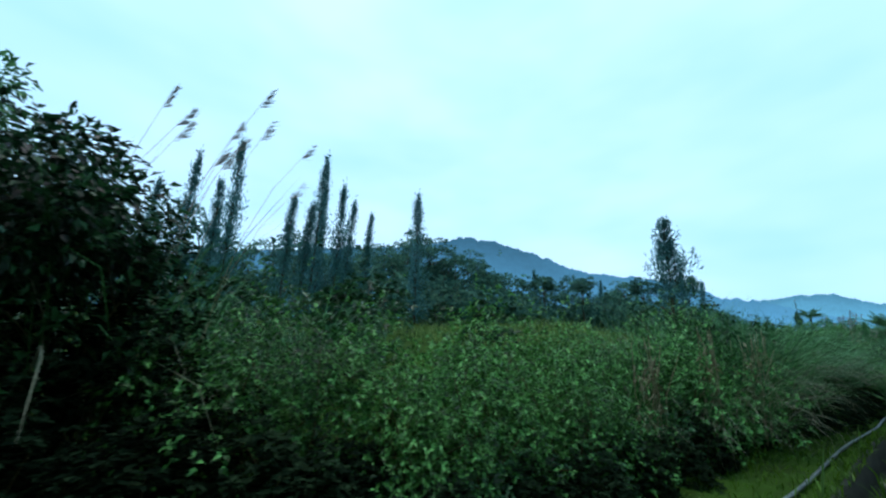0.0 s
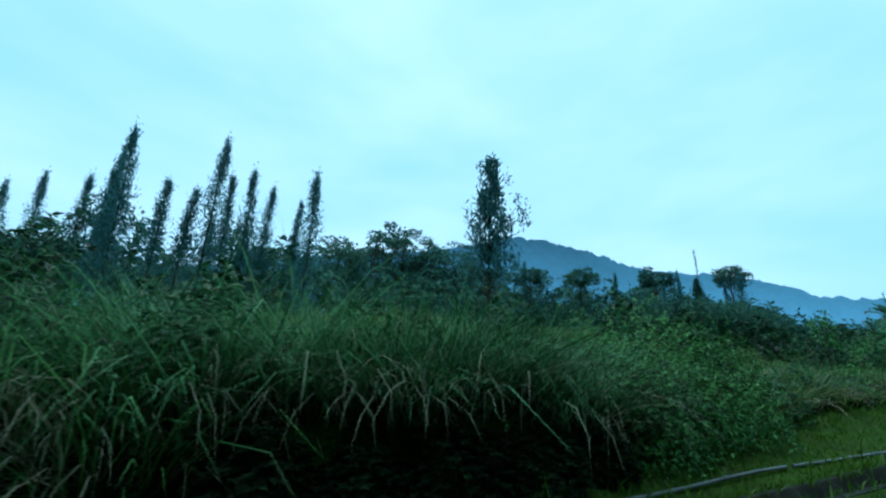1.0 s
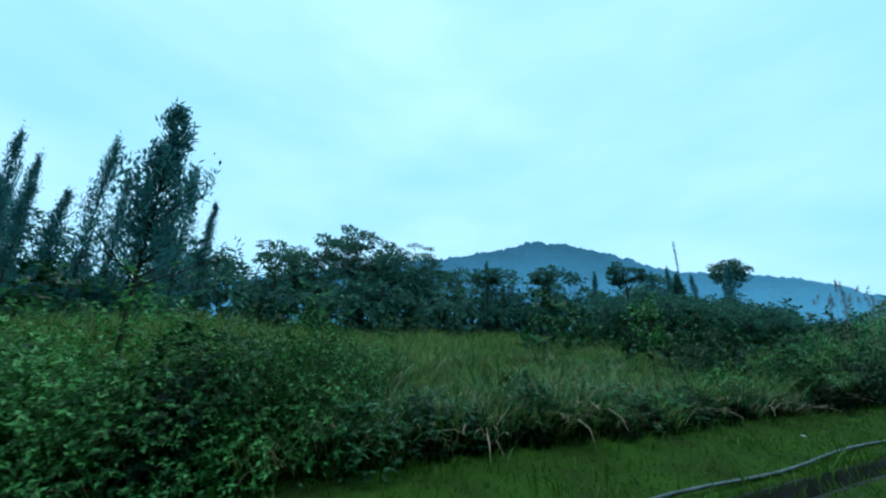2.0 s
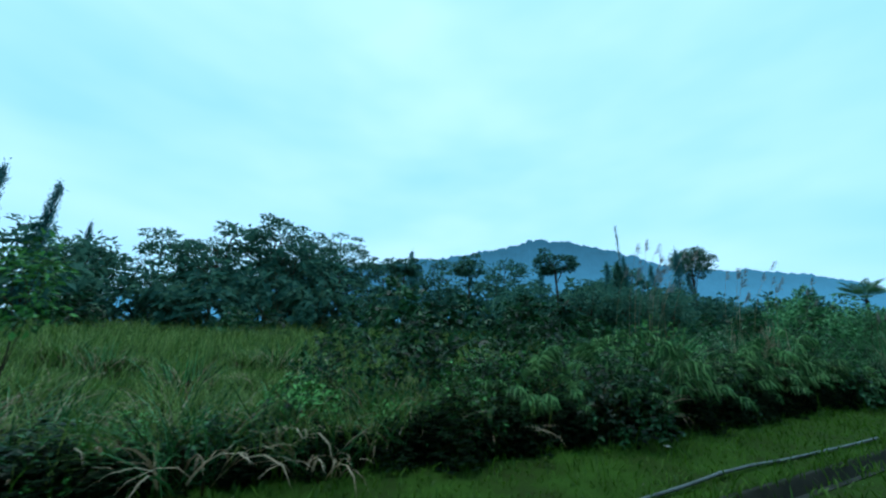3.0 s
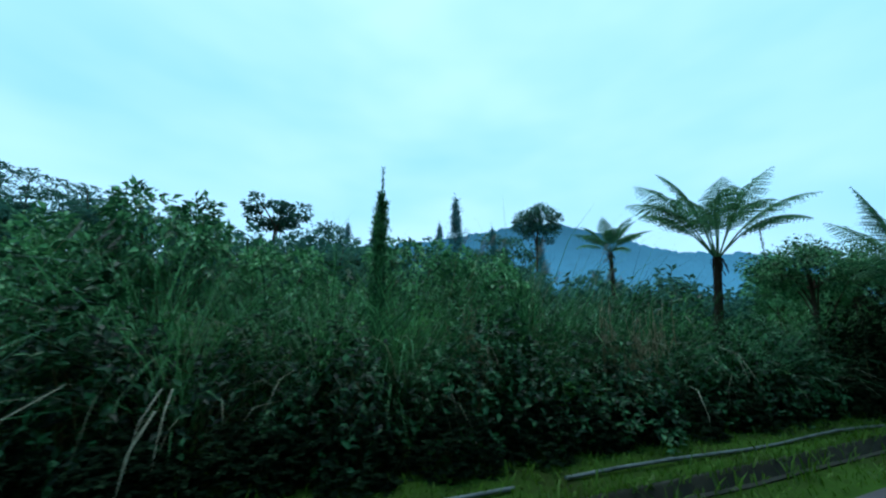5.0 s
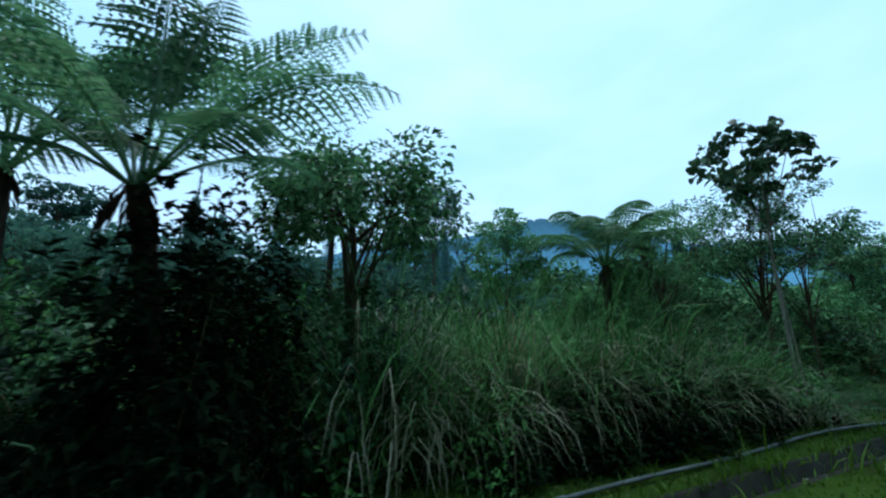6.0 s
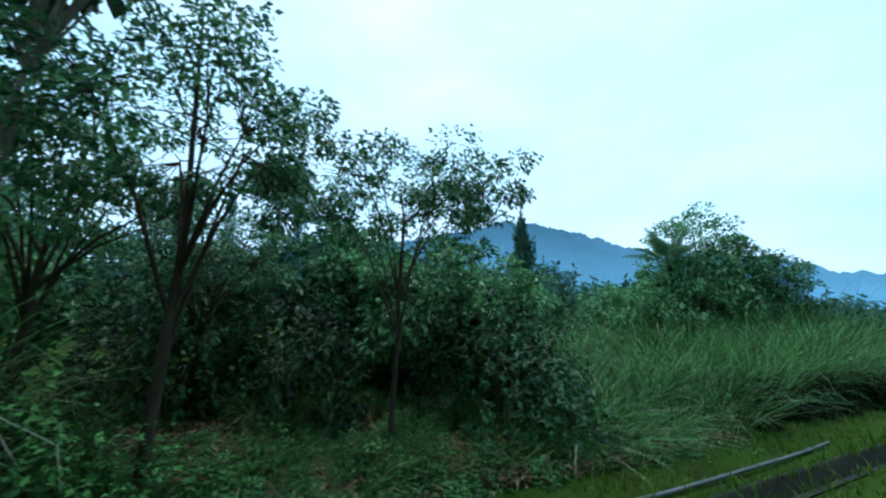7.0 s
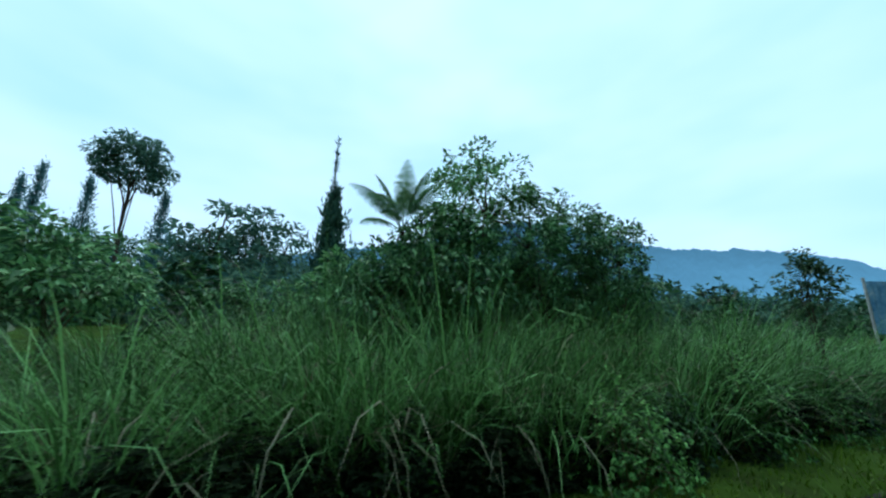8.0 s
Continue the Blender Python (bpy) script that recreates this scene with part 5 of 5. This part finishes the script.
# low copies stand in for shade under hedge, grass and ferns
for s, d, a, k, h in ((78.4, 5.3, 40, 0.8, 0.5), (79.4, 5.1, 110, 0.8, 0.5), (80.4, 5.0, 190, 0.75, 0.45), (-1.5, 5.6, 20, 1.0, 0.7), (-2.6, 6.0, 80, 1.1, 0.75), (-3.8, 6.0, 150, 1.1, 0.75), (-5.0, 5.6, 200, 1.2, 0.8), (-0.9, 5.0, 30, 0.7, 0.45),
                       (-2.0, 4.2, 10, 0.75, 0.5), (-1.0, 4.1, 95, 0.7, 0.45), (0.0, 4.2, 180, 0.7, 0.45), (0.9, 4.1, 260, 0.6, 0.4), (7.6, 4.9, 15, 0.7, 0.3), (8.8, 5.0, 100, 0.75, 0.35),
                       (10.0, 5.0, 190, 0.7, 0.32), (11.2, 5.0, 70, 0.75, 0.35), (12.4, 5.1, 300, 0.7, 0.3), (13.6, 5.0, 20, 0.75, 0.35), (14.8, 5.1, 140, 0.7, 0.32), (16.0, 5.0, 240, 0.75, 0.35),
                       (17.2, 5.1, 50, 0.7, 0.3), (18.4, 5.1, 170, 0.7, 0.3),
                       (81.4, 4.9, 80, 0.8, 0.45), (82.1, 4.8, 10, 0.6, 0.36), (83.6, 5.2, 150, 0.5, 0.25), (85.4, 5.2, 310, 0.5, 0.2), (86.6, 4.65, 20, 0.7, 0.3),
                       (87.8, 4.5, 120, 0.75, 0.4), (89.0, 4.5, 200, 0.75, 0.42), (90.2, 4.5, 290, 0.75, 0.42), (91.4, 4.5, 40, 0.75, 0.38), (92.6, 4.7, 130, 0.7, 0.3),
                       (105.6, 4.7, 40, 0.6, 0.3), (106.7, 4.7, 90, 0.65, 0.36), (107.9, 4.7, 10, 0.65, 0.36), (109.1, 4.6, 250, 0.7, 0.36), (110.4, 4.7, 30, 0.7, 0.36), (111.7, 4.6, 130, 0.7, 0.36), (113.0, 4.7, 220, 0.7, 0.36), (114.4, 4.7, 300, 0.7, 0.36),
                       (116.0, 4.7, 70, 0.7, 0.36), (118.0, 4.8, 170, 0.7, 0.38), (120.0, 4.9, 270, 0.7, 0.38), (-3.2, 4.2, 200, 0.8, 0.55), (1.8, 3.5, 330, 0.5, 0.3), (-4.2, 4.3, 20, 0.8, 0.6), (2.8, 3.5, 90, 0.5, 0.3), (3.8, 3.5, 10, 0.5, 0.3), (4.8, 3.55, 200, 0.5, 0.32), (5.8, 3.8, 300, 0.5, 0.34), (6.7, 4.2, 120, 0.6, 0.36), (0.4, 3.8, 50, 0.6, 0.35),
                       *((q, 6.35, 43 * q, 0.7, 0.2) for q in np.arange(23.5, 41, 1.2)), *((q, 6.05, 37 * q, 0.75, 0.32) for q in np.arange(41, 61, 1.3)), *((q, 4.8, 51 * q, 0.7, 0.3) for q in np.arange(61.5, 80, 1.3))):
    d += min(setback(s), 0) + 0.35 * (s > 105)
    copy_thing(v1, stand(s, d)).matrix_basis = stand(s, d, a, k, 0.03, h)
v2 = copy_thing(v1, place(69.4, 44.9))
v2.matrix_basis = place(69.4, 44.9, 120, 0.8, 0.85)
b1 = make_tree(rng, "leafy_bush", "large dark leafy bush with drooping twigs overhanging the verge", 4.3, 2.1, 1.7, 120, 110, 0.12, M_SHRUB_DARK, None, "", 0.8, 0.07, (0, 0), 0.5, "bush")
b1.matrix_world = stand(-3.2, 4.9)
b2 = make_tree(rng, "roadside_tree", "dense dark green tree overhanging the verge", 6.0, 1.7, 1.5, 90, 130, 0.12, M_TREE, None, "", 0.7, 0.11, (0, 0), 0.55)
b2.matrix_world = stand(-5.2, 5.9)
t1 = make_tree(rng, "roadside_tree", "spreading tree with layered green foliage over thin dark trunks", 6.0, 2.1, 2.4, 84, 112, 0.10, M_TREE, None, "layered trees over the undergrowth", 0.45, 0.07, (0, 0), 0.5)
t1.matrix_world = stand(95.4, 5.5, 0, 0.9, 0.03, 1.12)
for s, d, a, k, h in ((93.6, 7.0, 70, 0.8, 1.12), (95.2, 8.8, 240, 0.85, 0.85)):
    copy_thing(t1, stand(s, d)).matrix_basis = stand(s, d, a, k, 0.03, h)
t2 = make_tree(rng, "roadside_tree", "flat-topped tree with layered foliage above the undergrowth", 4.6, 2.6, 3.2, 80, 108, 0.10, M_TREE, None, "", 0.35, 0.05, (0.2, 0), 0.5)
t2.matrix_world = stand(98.2, 5.9, 0, 0.82, 0.03, 1.28)
t3 = make_tree(rng, "roadside_tree", "flat-topped leafy tree behind the tree ferns", 5.0, 1.8, 2.9, 88, 80, 0.13, M_TREE, None, "", 0.6, 0.08, (0, 0), 0.5)
t3.matrix_world = place(70.0, 46.6, 0, 1.0)
t4 = make_tree(rng, "roadside_tree", "small round-headed tree behind the grass", 5.6, 1.15, 2.0, 46, 110, 0.13, M_TREE, None, "", 0.7, 0.06, (0, 0), 0.4)
t4.matrix_world = place(72.3, 51.7, 0, 0.96)
t5 = make_tree(rng, "roadside_tree", "leafy green tree standing in tall grass", 7.0, 2.0, 1.0, 84, 90, 0.17, M_TREE, None, "clump of trees in the grass", 0.6, 0.1, (0, 0), 0.6)
t5.matrix_world = place(92.6, 66.6, 0, 1.02)
for x, y, a, k in ((94.6, 67.2, 80, 0.84), (91.0, 66.2, 200, 0.72), (96.6, 67.4, 140, 0.74), (95.6, 68.4, 30, 0.8)):
    copy_thing(t5, place(x, y)).matrix_basis = place(x, y, a, k)
t6 = make_tree(rng, "roadside_tree", "small ragged tree beside the road bend", 5.4, 0.6, 1.4, 26, 60, 0.15, M_BIGLEAF, None, "", 0.7, 0.06, (0, 0), 0.36)
t6.matrix_world = place(101.5, 67.0, 0, 0.82)
t7 = make_tree(rng, "roadside_tree", "low bushy tree in shade behind the verge", 3.2, 1.5, 0.6, 44, 76, 0.16, M_TREE, None, "shaded low trees", 0.6, 0.06, (0, 0), 0.5)
scatter(t7, [(99.6, 8.2, 1.1, 1.0), (98.6, 10.4, 1.1, 1.1), (92.0, 8.5, 1.1, 1.1), (62.5, 9.4, 1.1, 1.15), (65.0, 10.2, 1.2, 1.3), (67.6, 10.6, 1.1, 1.1), (71.4, 10.2, 1.2, 1.15), (74.0, 9.8, 1.1, 1.2), (113.0, 14.5, 1.2, 1.0), (116.2, 15.2, 1.2, 1.0), (119, 15.8, 1.2, 1.1), (107.6, 14.0, 1.0, 0.9), (98.8, 11.6, 1.4, 1.15), (101.2, 11.0, 1.4, 1.05), (103.6, 11.6, 1.3, 0.95)], rng)
for x, y, a, k, h in ((90.6, 64.2, 30, 1.0, 1.2), (92.0, 64.8, 140, 1.1, 1.3), (89.2, 64.8, 220, 1.0, 1.1)):
    copy_thing(t7, place(x, y)).matrix_basis = place(x, y, a, k, h)
bl = make_bigleaf_tree(rng, "slender pale-trunked tree with bunches of large leaves", 8.3)
bl.matrix_world = place(78.55, 51.0, 0, 0.84)
sap = make_tree(rng, "sapling", "thin leafy sapling standing in meadow grass", 3.3, 0.36, 1.5, 16, 30, 0.11, M_SHRUB, None, "", 0.8, 0.016, (0, 0), 0.26)
sap.matrix_world = stand(34.7, 6.9)

# ---------------------------------------------------------------- blue hoarding by the bend
hoard = thing("hoarding", "faded blue sheet hoarding on pale posts", "fence")
for k in range(3):
    g = Shape()
    tube(g, [(k * 2.0, 0, -0.3), (k * 2.0, 0, 4.3)], [0.06, 0.06], 8)
    part("post", g, M_SUMP, hoard)
for k in range(2):
    g = Shape()
    xs = np.linspace(k * 2.0 + 0.08, k * 2.0 + 1.92, 24)
    wave = 0.03 * np.sin(xs * 22)
    front = [(x, -0.06 + w, z) for z in (1.4, 4.1) for x, w in zip(xs, wave)]
    back = [(x, -0.045 + w, z) for z in (1.4, 4.1) for x, w in zip(xs, wave)]
    g.add(front, [(i, i + 1, 25 + i, 24 + i) for i in range(23)])
    g.add(back, [(i, 24 + i, 25 + i, i + 1) for i in range(23)])
    part("panel", g, M_BLUE, hoard, "corrugated faded blue panel")
x, y = at(136.5, 10.0)
hoard.matrix_world = Matrix.LocRotScale((x, y, lift(136.5, 10.0)), Euler((0, 0, radians(5))), None)

# ---------------------------------------------------------------- stones, litter, sticks, dead stalks
rng = np.random.default_rng(91)


def make_stone(s, d, size, z):
    b = bmesh.new()
    bmesh.ops.create_icosphere(b, subdivisions=2, radius=size)
    for v in b.verts:
        v.co *= 1 + 0.35 * noise.noise(v.co * (3 / size) + Vector((s, d, 0)))
        v.co.z *= 0.7
    me = bpy.data.meshes.new("stone")
    b.to_mesh(me)
    b.free()
    me.materials.append(M_STONE)
    ob = tagged(new("stone", me), "rough grey stone lying in the roadside drain", "stone", "stones in the drain")
    x, y = at(s, d + edge(s))
    ob.location = (x, y, z)


for k in range(46):
    s = rng.choice([12, 24, 45, 58, 70, 83, 97, 102.3, 107]) + rng.normal(0, 1.6)
    make_stone(s, rng.uniform(2.99, 3.16), rng.uniform(0.05, 0.13), -0.46)
for s, d, r in ((107.0, 3.02, 0.20), (106.4, 3.12, 0.15), (102.3, 3.1, 0.18), (90.8, 3.1, 0.2), (91.3, 3.0, 0.14)):
    make_stone(s, d, r, -0.3)


def make_scrap(x, y, size):
    b = bmesh.new()
    bmesh.ops.create_grid(b, x_segments=6, y_segments=5, size=size)
    for v in b.verts:
        v.co.z = 0.45 * size * noise.noise(v.co * (2.2 / size) + Vector((x, y, 0))) + 0.3 * size
    ext = bmesh.ops.extrude_face_region(b, geom=b.faces[:])
    for v in ext["geom"]:
        if isinstance(v, bmesh.types.BMVert):
            v.co.z += 0.004
    me = bpy.data.meshes.new("plastic_scrap")
    b.to_mesh(me)
    b.free()
    me.materials.append(M_LITTER)
    ob = tagged(new("plastic_scrap", me), "crumpled white plastic scrap on the grass", "litter", "litter on the verge")
    ob.matrix_world = place(x, y, rng.uniform(0, 360), 1, 1, -0.03)


for x, y, k in ((82.9, 54.9, 0.06), (92.5, 58.8, 0.07), (82.9, 52.0, 0.06), (37.3, 25.0, 0.05), (93.2, 59.4, 0.06), (52.0, 31.6, 0.05), (30.0, 19.6, 0.04), (86.0, 56.0, 0.05)):
    make_scrap(x, y, k)

for k in range(30):
    g = Shape()
    x, y = at(rng.uniform(95.5, 104), rng.uniform(4.7, 5.8))
    a, e, n = rng.uniform(0, 6.28), rng.uniform(0.05, 0.9), rng.uniform(0.3, 0.7)
    way = np.array([math.cos(a) * math.cos(e), math.sin(a) * math.cos(e), math.sin(e)]) * n
    bend = rng.normal(0, 0.08, 3)
    tube(g, [np.zeros(3), way * 0.5 + bend, way], [0.014, 0.010, 0.004], 5)
    tube(g, [way * 0.5 + bend, way * 0.75 + rng.normal(0, 0.12, 3)], [0.008, 0.003], 4)
    ob = tagged(part("fallen_stick", g, M_DRY), "pale dry stick lying in the undergrowth", "stick", "dry sticks under the trees")
    ob.matrix_world = place(x, y, 0, 1, 1, 0.0)

g = Shape()
n = 16000
s_r, d_r = rng.uniform(94.5, 104, n), 4.3 + 3.6 * rng.uniform(0, 1, n)
xy = np.array([at(a, b) for a, b in zip(s_r, d_r)])
base = np.concatenate([xy, np.array([[lift(a, b) + 0.02] for a, b in zip(s_r, d_r)]) + rng.uniform(0, 0.12, (n, 1))], 1)
L = rng.uniform(0.06, 0.16, n)
leaves(g, base, rng.normal(0, 1, (n, 3)) * np.array([1, 1, 0.4]), rng.normal(0, 0.4, (n, 3)) + np.array([0, 0, 1.0]), L, L * 0.5)
tagged(part("leaf_litter", g, leaf_material("dead_leaf", (0.08, 0.05, 0.03), (0.17, 0.11, 0.06), (0.34, 0.24, 0.14), 0.1, 0.8)), "brown dead leaves covering the ground under trees", "leaf litter", kind="stuff")


def make_dead_stalks(label):
    ob = thing("dead_stalks", label, "dead plant", "dead stalks in the hedge")
    for k in range(9):
        g = Shape()
        x, y, h = rng.normal(0, 0.3), rng.normal(0, 0.15), rng.uniform(1.7, 2.7)
        tube(g, [(x, y, 0), (x + rng.normal(0, 0.06), y, h * 0.6), (x + rng.normal(0, 0.15), y, h)], [0.012, 0.010, 0.006], 5)
        n = 7
        b = np.stack([np.full(n, x), np.full(n, y), rng.uniform(h * 0.45, h, n)], -1)
        leaves(g, b, np.array([[0, 0, -1.0]]) + rng.normal(0, 0.25, (n, 3)), rng.normal(0, 1, (n, 3)), rng.uniform(0.15, 0.4, n), np.full(n, 0.03), 0.3, 0.1)
        part("stalk", g, M_DRY, ob)
    return ob


ds = make_dead_stalks("bleached dead stalks with hanging dry leaves")
pts = [(53.3, 5.0, 1.0, 1.05), (74.7, 5.0, 0.8, 0.95), (53.9, 5.7, 1.0, 1.0), (52.2, 5.6, 0.9, 1.0), (75.4, 5.3, 0.95, 0.95), (74.6, 5.5, 1.0, 1.0), (76.4, 5.6, 1.0, 1.0), (60.5, 5.6, 0.9, 1.0), (50.3, 5.4, 0.8, 0.9), (71.5, 5.6, 0.9, 1.0), (87.2, 4.9, 0.9, 1.0), (6.0, 4.3, 0.9, 0.9), (7.6, 4.5, 1.0, 0.9), (9.2, 4.6, 0.9, 0.95), (10.6, 4.8, 1.0, 0.9), (89.0, 4.8, 0.9, 0.9), (91.2, 4.9, 0.9, 0.9)]
scatter(ds, pts, rng)
